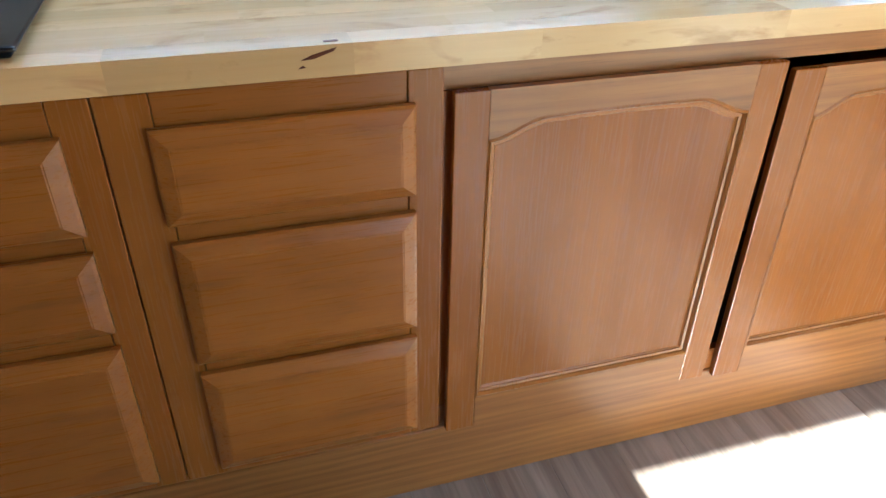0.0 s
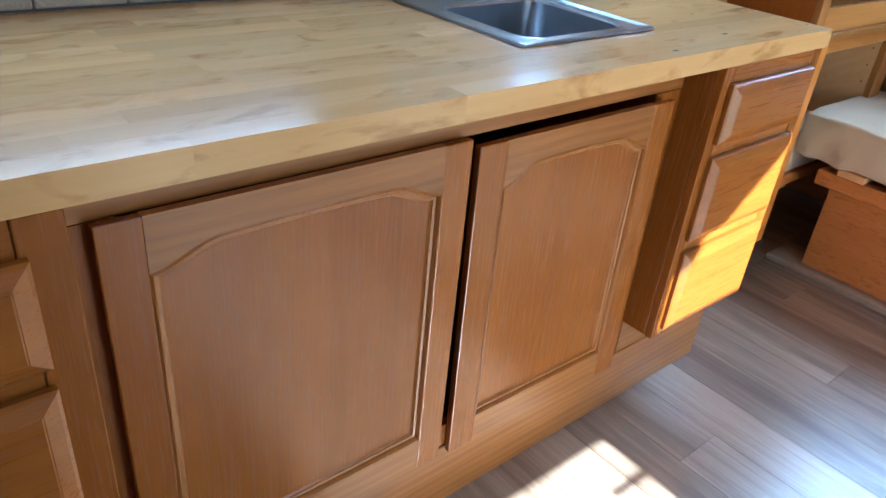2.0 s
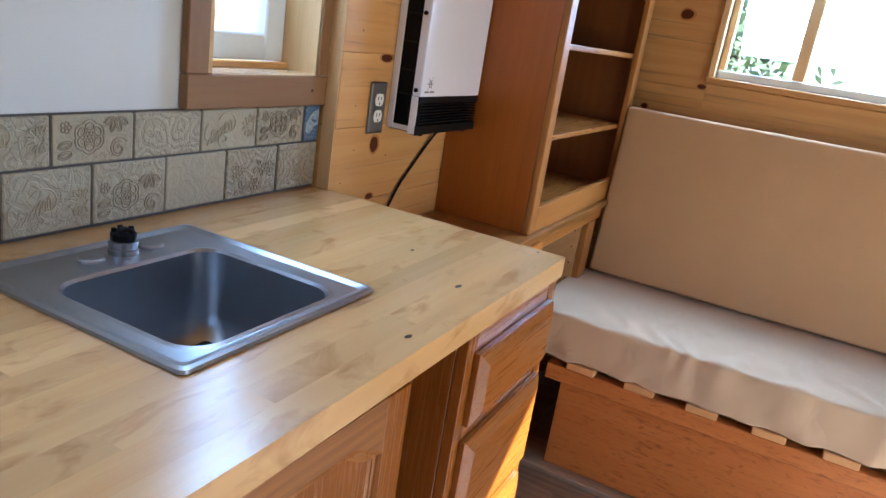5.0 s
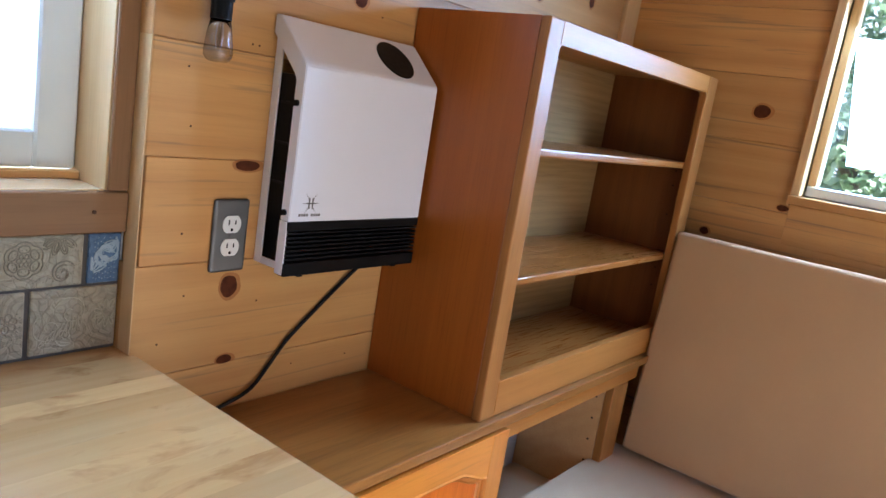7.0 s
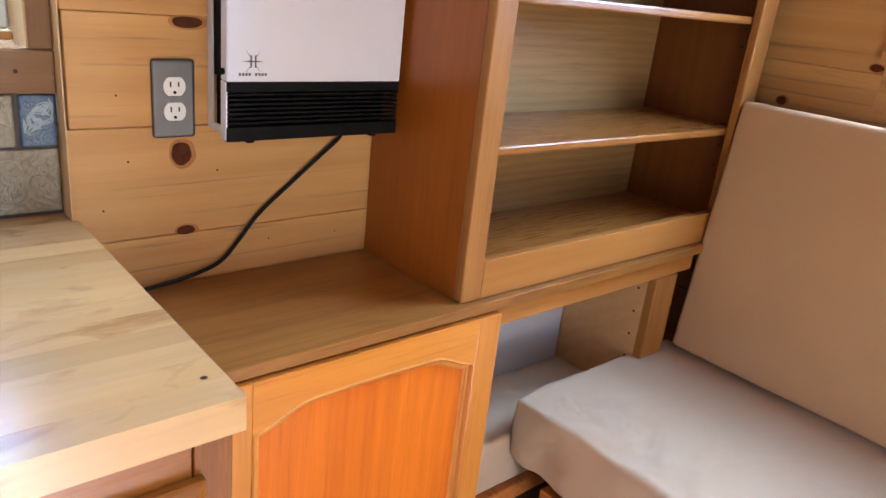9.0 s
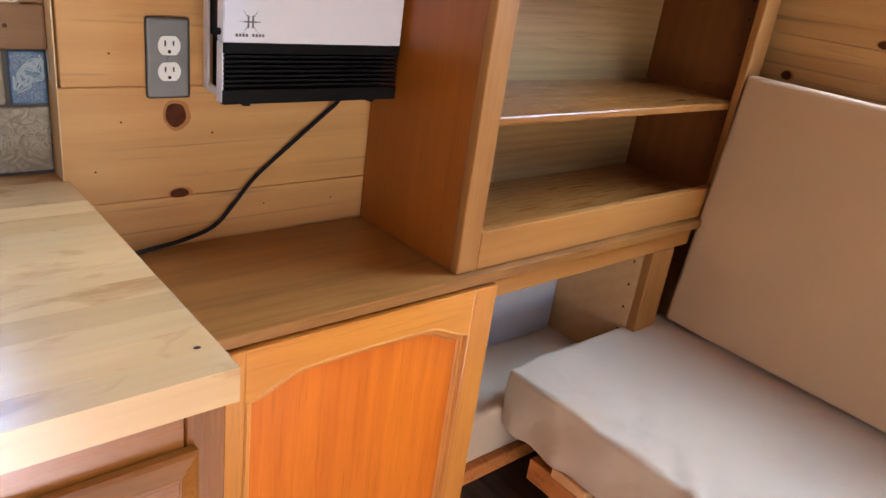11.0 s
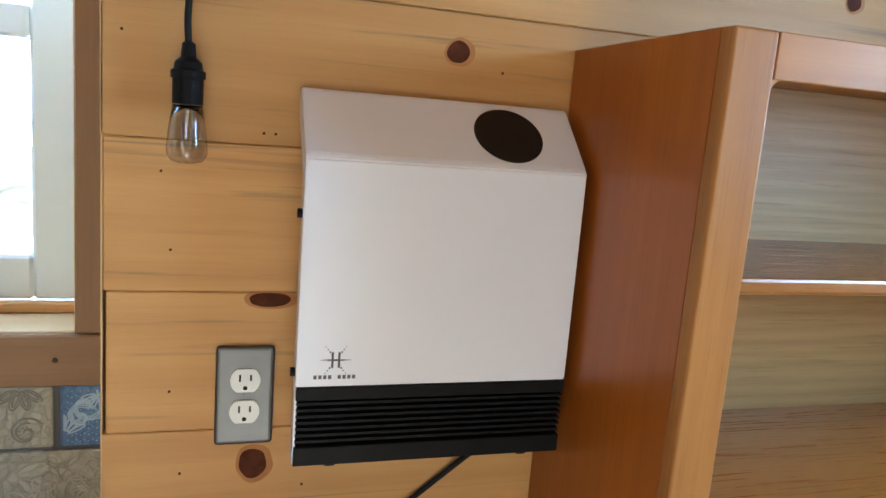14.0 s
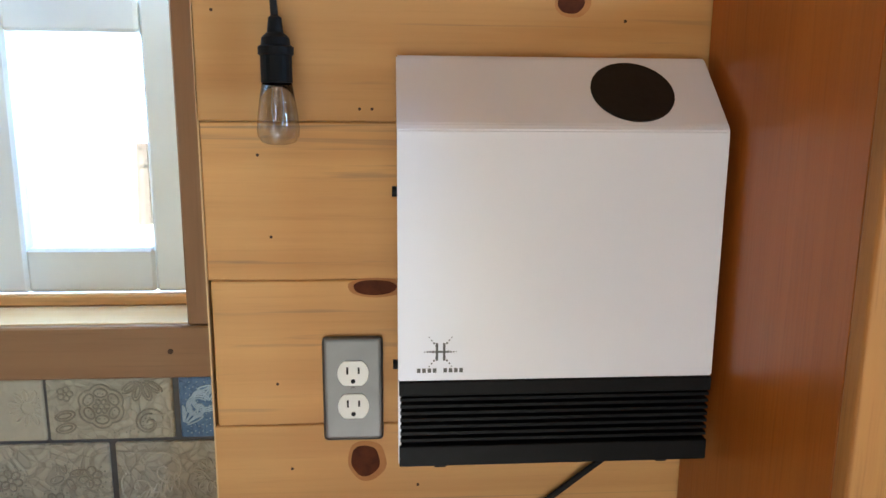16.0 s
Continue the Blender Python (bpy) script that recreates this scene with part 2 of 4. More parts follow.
pine_x = wood("pine_along_x", (0.65, 0.365, 0.125), (0.46, 0.222, 0.064), 0, 0.5, 0.0, figure=1.1, spread=0.12, rings=7, pores=0.12, stain=(0.15, 0.115, 0.075), blotch=(1.3, 44.0), blot_mix=0.66, lines=0.26, blot_range=(0.575, 0.69))
pine_y = wood("pine_along_y", (0.65, 0.365, 0.125), (0.46, 0.222, 0.064), 1, 0.5, 0.0, figure=1.1, spread=0.12, rings=7, pores=0.12, stain=(0.15, 0.115, 0.075), blotch=(1.3, 44.0), blot_mix=0.66, lines=0.26, blot_range=(0.575, 0.69))
# paler than the other pine: sky light on the sill is painted in
sill_pine = wood("skylit_sill_pine", (0.74, 0.54, 0.30), (0.62, 0.40, 0.19), 0, 0.22, 0.9, spread=0.04, rings=7, pores=0.1)
pine_z = wood("pine_upright", (0.70, 0.48, 0.23), (0.56, 0.34, 0.14), 2, 0.5, 0.0, spread=0.06, rings=7, pores=0.15)
butcher = wood("butcher_block", (0.70, 0.46, 0.205), (0.50, 0.28, 0.095), 0, 0.24, 0.45, figure=0.6, spread=0.13, rings=6, pores=0.03, stain=(0.33, 0.15, 0.045), bump=0.0, blotch=(7.0, 16.0), lines=0.24, blot_mix=0.7)
casing_x = wood("casing_brown_level", (0.27, 0.145, 0.062), (0.20, 0.10, 0.040), 0, 0.5, 0.0, spread=0.06, pores=0.2)
casing_z = wood("casing_brown_upright", (0.27, 0.145, 0.062), (0.20, 0.10, 0.040), 2, 0.5, 0.0, spread=0.06, pores=0.2)
ply = wood("birch_plywood_orange", (0.56, 0.205, 0.048), (0.46, 0.150, 0.030), 1, 0.4, 0.2, spread=0.04, rings=4, pores=0.3, stain=(0.20, 0.055, 0.012), blotch=(22.0, 95.0))
# for the unseen south wall: darker than the pine to cut bounced light
bounce_cut_brown = wood("dark_unseen_board", (0.20, 0.115, 0.055), (0.14, 0.078, 0.036), 0, 0.5, 0.0, spread=0.05)
vinyl = wood("grey_brown_vinyl", (0.33, 0.255, 0.185), (0.155, 0.105, 0.068), 1, 0.30, 0.7, spread=0.16, rings=6, pores=0.35, stain=(0.095, 0.058, 0.036), blotch=(1.0, 10.0), lines=0.5, blot_mix=0.65, blot_range=(0.48, 0.66))
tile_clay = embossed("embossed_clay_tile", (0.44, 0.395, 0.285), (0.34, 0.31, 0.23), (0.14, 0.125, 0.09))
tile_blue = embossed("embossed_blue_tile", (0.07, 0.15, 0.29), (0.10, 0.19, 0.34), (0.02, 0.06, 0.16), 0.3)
tile_ridge = mottled("clay_tile_line", (0.21, 0.185, 0.125), (0.27, 0.24, 0.17), 40, 0.4, coat=0.3)
tile_pale = mottled("clay_tile_ridge", (0.46, 0.42, 0.31), (0.40, 0.36, 0.26), 40, 0.4, coat=0.3)
tile_blue_ridge = mottled("blue_tile_ridge", (0.42, 0.53, 0.62), (0.34, 0.46, 0.57), 40, 0.3, coat=0.3)
grout = mottled("dark_grout", (0.055, 0.05, 0.05), (0.09, 0.085, 0.08), 30)
white_board = mottled("white_wall_board", (0.64, 0.66, 0.68), (0.58, 0.61, 0.64), 3, 0.45, bump=0.05)
vinyl_white = mottled("white_window_vinyl", (0.68, 0.72, 0.73), (0.62, 0.66, 0.68), 6, 0.4, bump=0.03)
heater_white = mottled("white_enamel", (0.76, 0.765, 0.83), (0.73, 0.735, 0.80), 4, 0.34, coat=0.3, bump=0.04, fine=500)
black_plastic = mottled("black_plastic", (0.005, 0.005, 0.0055), (0.008, 0.008, 0.0085), 20, 0.5, bump=0.02, shine=0.1)
black_gloss = mottled("black_glass", (0.008, 0.008, 0.010), (0.014, 0.014, 0.017), 5, 0.12)
rubber = mottled("black_rubber", (0.010, 0.010, 0.010), (0.018, 0.018, 0.019), 30, 0.7, shine=0.15)
logo_grey = mottled("printed_grey", (0.09, 0.085, 0.085), (0.11, 0.105, 0.10), 20, 0.5)
steel = mottled("brushed_steel", (0.37, 0.385, 0.41), (0.32, 0.335, 0.36), 9, 0.34, 1.0, bump=0.0, fine=40)
plate_steel = mottled("plate_steel", (0.21, 0.21, 0.21), (0.18, 0.18, 0.18), 20, 0.55, 1.0, bump=0.0, fine=40)
socket_white = mottled("white_receptacle", (0.80, 0.80, 0.78), (0.76, 0.76, 0.74), 10, 0.35)
knot_brown = mottled("knot_brown", (0.05, 0.011, 0.005), (0.11, 0.030, 0.010), 60, 0.7, shine=0.15)
knot_ring = mottled("knot_ring", (0.44, 0.20, 0.065), (0.36, 0.15, 0.047), 60, 0.6, shine=0.2)
nail_dark = mottled("nail_dark", (0.045, 0.028, 0.018), (0.08, 0.045, 0.028), 60, 0.7, shine=0.08)
mattress = fabric("cream_mattress_cloth", (0.66, 0.49, 0.31), (0.58, 0.42, 0.26), 0.35)
back_cloth = fabric("tan_back_cloth", (0.66, 0.41, 0.20), (0.57, 0.345, 0.165), 0.1)
# near-black brown: the shade inside cabinets, put into the colour
shade_brown = mottled("painted_shade_inside", (0.03, 0.018, 0.012), (0.05, 0.03, 0.02), 10, 0.8)
red_stuff = mottled("red_plastic", (0.35, 0.03, 0.03), (0.28, 0.02, 0.025), 20, 0.4)
pane_glass = glass("window_glass")
bulb_glass = glass("bulb_glass")
grass = mottled("dry_grass", (0.26, 0.26, 0.15), (0.34, 0.32, 0.20), 0.6, 0.9, bump=0.4, fine=30)
bark = mottled("bark", (0.09, 0.065, 0.05), (0.14, 0.11, 0.085), 6, 0.9, bump=0.6, fine=25, distance=0.02)
leaf = mottled("leaf", (0.11, 0.18, 0.09), (0.15, 0.23, 0.12), 3, 0.6, spread=0.2)

# ---- builders ----


def box(bm, x0, x1, y0, y1, z0, z1, bevel=0.0, segments=1):
    made = bmesh.ops.create_cube(bm, size=1.0)["verts"]
    for v in made:
        v.co = ((x0 + x1) / 2 + v.co.x * (x1 - x0), (y0 + y1) / 2 + v.co.y * (y1 - y0), (z0 + z1) / 2 + v.co.z * (z1 - z0))
    if bevel:
        edges = list({e for v in made for e in v.link_edges})
        bmesh.ops.bevel(bm, geom=edges, offset=bevel, segments=segments, affect="EDGES", profile=0.5)
    return bm


def block(x0, x1, y0, y1, z0, z1, bevel=0.0, segments=1):
    return box(bmesh.new(), x0, x1, y0, y1, z0, z1, bevel, segments)


def tube(bm, a, b, r0, r1=None, sides=16):
    a, b = Vector(a), Vector(b)
    m = Matrix.Translation((a + b) / 2) @ (b - a).to_track_quat("Z", "Y").to_matrix().to_4x4()
    bmesh.ops.create_cone(bm, cap_ends=True, segments=sides, radius1=r0, radius2=r0 if r1 is None else r1, depth=(b - a).length, matrix=m)
    return bm


def prism(bm, points, y0, y1):
    """Extrudes an outline in x and z from y0 to y1."""
    front = [bm.verts.new((x, y0, z)) for x, z in points]
    back = [bm.verts.new((x, y1, z)) for x, z in points]
    n = len(points)
    bm.faces.new(front)
    bm.faces.new(back[::-1])
    for i in range(n):
        bm.faces.new((front[i], back[i], back[(i + 1) % n], front[(i + 1) % n]))
    bmesh.ops.recalc_face_normals(bm, faces=bm.faces[:])
    return bm


def lathe(bm, centre, profile, sides=24):
    """Turns (radius, z) pairs about an upright axis."""
    rings = [[bm.verts.new((centre[0] + r * math.cos(k * math.tau / sides), centre[1] + r * math.sin(k * math.tau / sides), centre[2] + z))
              for k in range(sides)] for r, z in profile]
    for lower, upper in zip(rings, rings[1:]):
        for k in range(sides):
            bm.faces.new((lower[k], lower[(k + 1) % sides], upper[(k + 1) % sides], upper[k]))
    bmesh.ops.recalc_face_normals(bm, faces=bm.faces[:])
    return bm


def cable(bm, points, radius, sides=8, steps=6):
    """A round cable through the points, smoothed between them."""
    pts = [Vector(p) for p in points]
    path = []
    for i in range(len(pts) - 1):
        p0, p1, p2, p3 = pts[max(i - 1, 0)], pts[i], pts[i + 1], pts[min(i + 2, len(pts) - 1)]
        for k in range(steps):
            u = k / steps
            path.append(0.5 * (2 * p1 + (p2 - p0) * u + (2 * p0 - 5 * p1 + 4 * p2 - p3) * u * u + (3 * p1 - p0 - 3 * p2 + p3) * u ** 3))
    path.append(pts[-1])
    rings = []
    for i, p in enumerate(path):
        way = (path[min(i + 1, len(path) - 1)] - path[max(i - 1, 0)]).normalized()
        side = way.cross(Vector((0.3, 0.9, 0.31))).normalized()
        up = side.cross(way)
        rings.append([bm.verts.new(p + radius * (math.cos(k * math.tau / sides) * side + math.sin(k * math.tau / sides) * up)) for k in range(sides)])
    for a, b in zip(rings, rings[1:]):
        for k in range(sides):
            bm.faces.new((a[k], a[(k + 1) % sides], b[(k + 1) % sides], b[k]))
    bm.faces.new(rings[0][::-1])
    bm.faces.new(rings[-1])
    bmesh.ops.recalc_face_normals(bm, faces=bm.faces[:])
    return bm


def origin_of(ob):
    return ob.location + origin_of(ob.parent) if ob.parent else ob.location.copy()


def part(name, bm, material, parent=None, label="", smooth=False):
    """Links a bmesh, given in world metres, as one mesh object under its thing."""
    centre = Vector((0, 0, 0))
    if bm.verts:
        lo = Vector([min(v.co[i] for v in bm.verts) for i in range(3)])
        hi = Vector([max(v.co[i] for v in bm.verts) for i in range(3)])
        centre = Vector(((lo.x + hi.x) / 2, (lo.y + hi.y) / 2, lo.z))
    bmesh.ops.translate(bm, verts=bm.verts[:], vec=-centre)
    mesh = bpy.data.meshes.new(name)
    if smooth:
        for f in bm.faces:
            f.smooth = True
    bm.to_mesh(mesh)
    bm.free()
    mesh.materials.append(material)
    ob = new(name, mesh)
    ob.parent = parent
    ob.location = centre - (origin_of(parent) if parent else Vector((0, 0, 0)))
    if label:
        ob["label"] = label
    return ob


def thing(name, place, label, category, group="", kind=""):
    ob = new(name)
    ob.location = place
    ob.empty_display_size = 0.1
    return tagged(ob, label, category, group, kind)


def piece(name, mesh, place, parent, size=(1, 1, 1)):
    """A repeat on shared mesh data, scaled to its own size."""
    ob = new(name, mesh)
    ob.parent = parent
    ob.location = Vector(place) - origin_of(parent)
    ob.scale = size
    return ob


FLOOR = 0.02
WALL_Y, TILE_Y, RIGHT_X, LEFT_X, BACK_Y, CEIL = 1.65, 1.684, 3.45, -1.30, -0.75, 2.45
TOP = 0.974

# ---- the room ----
floor_ob = part("floor", block(LEFT_X, RIGHT_X, BACK_Y, 1.85, -0.10, FLOOR - 0.005), grout)
tagged(floor_ob, "grey-brown wood-look vinyl plank floor", "floor", kind="structure")
ceiling = part("ceiling", block(LEFT_X - 0.1, RIGHT_X + 0.1, BACK_Y - 0.1, 1.85, CEIL, CEIL + 0.1), pine_y)
tagged(ceiling, "pale pine board ceiling", "ceiling", kind="structure")


def wall_with_holes(name, label, axis, u0, u1, v0, v1, d0, d1, holes, material):
    """A solid wall in the plane of an axis, cut into blocks round its openings."""
    us = sorted({u0, u1, *[h[0] for h in holes], *[h[1] for h in holes]})
    vs = sorted({v0, v1, *[h[2] for h in holes], *[h[3] for h in holes]})
    bm = bmesh.new()
    for a, b in zip(us, us[1:]):
        for c, d in zip(vs, vs[1:]):
            if any(h[0] < (a + b) / 2 < h[1] and h[2] < (c + d) / 2 < h[3] for h in holes):
                continue
            if axis == "y":
                box(bm, a, b, d0, d1, c, d)
            else:
                box(bm, d0, d1, a, b, c, d)
    return tagged(part(name, bm, material), label, "wall", kind="structure")


W0 = (-0.33, 1.165, 1.22, 1.95)
W1 = (1.63, 1.958, 1.222, 1.95)
W2 = (0.50, 1.10, 1.33, 1.95)
north = wall_with_holes("wall_north", "kitchen wall with white board, clay tiles and pine planks", "y", LEFT_X, RIGHT_X, -0.1, CEIL, 1.70, 1.85, [W0, W1], white_board)
east = wall_with_holes("wall_east", "knotty pine plank wall behind the bench", "x", BACK_Y, 1.70, -0.1, CEIL, RIGHT_X + 0.018, RIGHT_X + 0.12, [W2], pine_y)
# unseen wall; its opening is invented to let fill light in
west = wall_with_holes("wall_west", "unseen pine board wall with an opening added for fill light", "x", BACK_Y, 1.70, -0.1, CEIL, LEFT_X - 0.1, LEFT_X, [(-0.12, 0.82, 1.33, 1.88)], pine_y)

# unseen wall behind the camera: a glazed door and an assumed raked transom
TAN = math.tan(radians(SUN_ELEVATION))
# third opening is added so unseen sunlit floor bounces warmth onto the bench
south_holes = [(0.835, 1.485, 0.12, 1.58), (1.605, 2.05, 1.84, 2.40), (1.72, 2.68, 0.12, 1.02)]
south = wall_with_holes("wall_south", "unseen board wall, darkened to cut bounced light, with sun openings", "y", LEFT_X - 0.1, RIGHT_X + 0.12, -0.1, CEIL, BACK_Y - 0.03, BACK_Y, south_holes, bounce_cut_brown)
# added mask: gives the sun on the end drawers its diagonal edge
part("raked_head", prism(bmesh.new(), [(1.605, 2.014), (2.05, 2.364), (2.05, 2.40), (1.605, 2.40)], BACK_Y - 0.028, BACK_Y - 0.002), pine_x, south, "unseen sloping board added to cut the sun's diagonal edge")

# unseen block, here only for the notch it shades on the floor
part("window_catch", block(1.37, 1.484, BACK_Y - 0.026, BACK_Y - 0.014, 1.460, 1.478, 0.004), pine_x, south, "unseen block added to shade a notch in the floor's sun patch")

# ---- windows ----


def window_y(name, w, y_out, label):
    """A vinyl window in the kitchen wall, with reveal boards, white sash and a pane."""
    x0, x1, z0, z1 = w
    win = thing(name, ((x0 + x1) / 2, y_out, z0), label, "window", kind="structure")
    for nm, (a, b, c, d) in (("jamb", (x0, x0 + 0.016, z0, z1)), ("jamb", (x1 - 0.016, x1, z0, z1)), ("head", (x0 + 0.016, x1 - 0.016, z1 - 0.016, z1))):
        part(nm, block(a, b, 1.69, 1.80, c, d, 0.001), pine_z, win)
    part("sill", block(x0 + 0.016, x1 - 0.016, 1.6905, 1.80, z0 - 0.012, z0 + 0.001, 0.001), sill_pine, win, "glossy inner sill, pale with sky light put in its colour")
    part("stop", block(x0 + 0.017, x1 - 0.017, 1.764, 1.7785, z0 + 0.0015, z0 + 0.015, 0.002), pine_x, win)
    fr = part("window_frame", block(x0 + 0.017, x0 + 0.032, 1.780, 1.84, z0 + 0.014, z1 - 0.017, 0.002), vinyl_white, win)
    a, b, c, d = x0 + 0.017, x1 - 0.017, z0 + 0.015, z1 - 0.017
    part("stile", block(b - 0.060, b, 1.780, 1.825, c, d, 0.004), vinyl_white, win)
    part("stile", block(a + 0.016, a + 0.080, 1.780, 1.825, c, d, 0.004), vinyl_white, win)
    mid = c + 0.352
    part("rail", block(a + 0.08, b - 0.060, 1.780, 1.825, c, c + 0.055, 0.004), vinyl_white, win)
    part("rail", block(a + 0.08, b - 0.060, 1.775, 1.825, mid - 0.04, mid, 0.004), vinyl_white, win)
    part("rail", block(a + 0.08, b - 0.060, 1.780, 1.825, d - 0.04, d, 0.004), vinyl_white, win)
    for lo, hi in ((c + 0.055, mid - 0.04), (mid, d - 0.04)):
        p = part("pane", block(a + 0.078, b - 0.058, 1.800, 1.804, lo, hi), pane_glass, win)
        p.visible_shadow = False
    return win


window_y("window_1", W1, 1.80, "small white vinyl sash window in a brown casing")
window_y("window_2", W0, 1.80, "white vinyl sash window in a brown casing over the counter")


def casing_y(w, name, label):
    x0, x1, z0, z1 = w
    c = thing(name, ((x0 + x1) / 2, 1.684, z0), label, "window casing", kind="structure")
    part("side_board", block(x0 - 0.05, x0, 1.682, 1.70, z0, z1, 0.002), casing_z, c)
    part("side_board", block(x1 - 0.014, min(x1 + 0.045, 1.975), 1.682, 1.6895, z0, z1, 0.002), casing_z, c)
    part("bottom_board", block(x0 - 0.05, min(x1 + 0.045, 1.975), 1.680, 1.70, z0 - 0.062, z0 - 0.001, 0.002), casing_x, c)
    part("head_board", block(x0 - 0.05, min(x1 + 0.045, 1.975), 1.681, 1.70, z1, z1 + 0.06, 0.002), casing_x, c)
    part("screw_head", tube(bmesh.new(), ((x0 + x1) / 2 + 0.13, 1.6785, z0 - 0.03), ((x0 + x1) / 2 + 0.13, 1.681, z0 - 0.03), 0.003, sides=10), nail_dark, c)


casing_y(W1, "trim_1", "dark brown stained board casing round the small window")
casing_y(W0, "trim_2", "dark brown stained board casing round the counter window")

win3 = thing("window_3", (RIGHT_X, 0.8, 1.33), "sliding window with pale pine frame in the plank wall", "window", kind="structure")
y0, y1, z0, z1 = W2
part("sill", block(3.425, 3.545, y0 - 0.02, y1 + 0.025, z0 - 0.022, z0, 0.002), pine_y, win3)
part("jamb", block(3.430, 3.545, y1, y1 + 0.022, z0 + 0.001, z1, 0.002), pine_z, win3)
part("jamb", block(3.430, 3.545, y0 - 0.02, y0, z0 + 0.001, z1, 0.002), pine_z, win3)
part("head", block(3.430, 3.545, y0 - 0.02, y1 + 0.022, z1 + 0.001, z1 + 0.022, 0.002), pine_y, win3)
part("mullion", block(3.47, 3.515, 0.815, 0.855, z0 + 0.03, z1 - 0.03, 0.003), pine_z, win3)
for a, b in ((z0, z0 + 0.03), (z1 - 0.03, z1)):
    part("rail", block(3.475, 3.52, y0 + 0.001, y1 - 0.001, a + 0.001, b - 0.001, 0.003), vinyl_white, win3)
for a, b in ((y1 - 0.025, y1 - 0.001), (y0 + 0.001, y0 + 0.025)):
    part("stile", block(3.475, 3.52, a, b, z0 + 0.031, z1 - 0.031, 0.003), pine_z, win3)
for a, b in ((y0 + 0.026, 0.814), (0.856, y1 - 0.026)):
    p = part("pane", block(3.495, 3.499, a, b, z0 + 0.031, z1 - 0.031), pane_glass, win3)
    p.visible_shadow = False

# ---- counter cabinets ----
FACE, DRAWER_Y, DOOR_Y = 1.088, 1.067, 1.150


def raised_front(x0, x1, z0, z1, y_front, y_back, chamfer=0.022):
    """A drawer front with a broad chamfer all round its face."""
    bm = bmesh.new()
    loops = []
    for inset, y in ((0.0, y_back), (0.0, y_front + 0.011), (0.004, y_front + 0.008), (chamfer, y_front)):
        loops.append([bm.verts.new(c) for c in ((x0 + inset, y, z0 + inset), (x1 - inset, y, z0 + inset), (x1 - inset, y, z1 - inset), (x0 + inset, y, z1 - inset))])
    for a, b in zip(loops, loops[1:]):
        for k in range(4):
            bm.faces.new((a[k], a[(k + 1) % 4], b[(k + 1) % 4], b[k]))
    bm.faces.new(loops[-1])
    bm.faces.new(loops[0][::-1])
    bmesh.ops.recalc_face_normals(bm, faces=bm.faces[:])
    bmesh.ops.bevel(bm, geom=[e for e in bm.edges if all(abs(v.co.y - y_front) < 1e-5 for v in e.verts)], offset=0.0015, segments=2, affect="EDGES")
    return bm


def drawer_cabinet(x0, x1, drawers, xd0, xd1, label, end_x=None):
    """A base unit of drawers with a face frame, standing forward of the doors beside it."""
    cab = thing("drawer_cabinet", ((x0 + x1) / 2, 1.38, FLOOR), label, "cabinet", "kitchen base units")
    part("body", block(x0, x1, FACE + 0.02, 1.68, 0.285, 0.934, 0.001), oak_v, cab)
    part("stile", block(x0, xd0 + 0.008, FACE, FACE + 0.019, 0.283, 0.933, 0.0015), oak_v, cab)
    part("stile", block(xd1 - 0.008, x1, FACE, FACE + 0.019, 0.283, 0.933, 0.0015), oak_v, cab)
    edges = [0.283] + [z for lo, hi in sorted(drawers) for z in (lo + 0.008, hi - 0.008)] + [0.933]
    for lo, hi in zip(edges[0::2], edges[1::2]):
        part("rail", block(xd0 + 0.009, xd1 - 0.009, FACE + 0.001, FACE + 0.019, lo, hi, 0.001), oak_h, cab)
    for lo, hi in drawers:
        part("drawer_front", raised_front(xd0, xd1, lo, hi, DRAWER_Y, FACE - 0.001), oak_h, cab)
    return cab


SIX = [(0.758, 0.890), (0.526, 0.731), (0.303, 0.505)]
drawer_cabinet(-0.47, -0.0195, [(0.760, 0.890), (0.606, 0.733), (0.303, 0.579)], -0.44, -0.058, "brown oak drawer unit below the cooktop, three drawers shut")
drawer_cabinet(-0.0175, 0.402, SIX, 0.036, 0.362, "brown oak unit with three plain brown drawers, shut")
drawer_cabinet(1.585, 1.972, [(0.771, 0.898), (0.545, 0.742), (0.308, 0.515)], 1.610, 1.940, "brown oak end unit with three drawers standing in sunlight")


def arch_line(x0, x1, z, rise, shoulder, n=36):
    """The cathedral curve of a door panel's head, from its one foot to the other."""
    out = []
    for i in range(n + 1):
        u = i / n
        s = min(u, 1 - u) / shoulder
        s = min(s, 1.0)
        s = s * s * (3 - 2 * s)
        out.append((x0 + (x1 - x0) * u, z + rise * s + 0.25 * rise * math.sin(math.pi * u)))
    return out


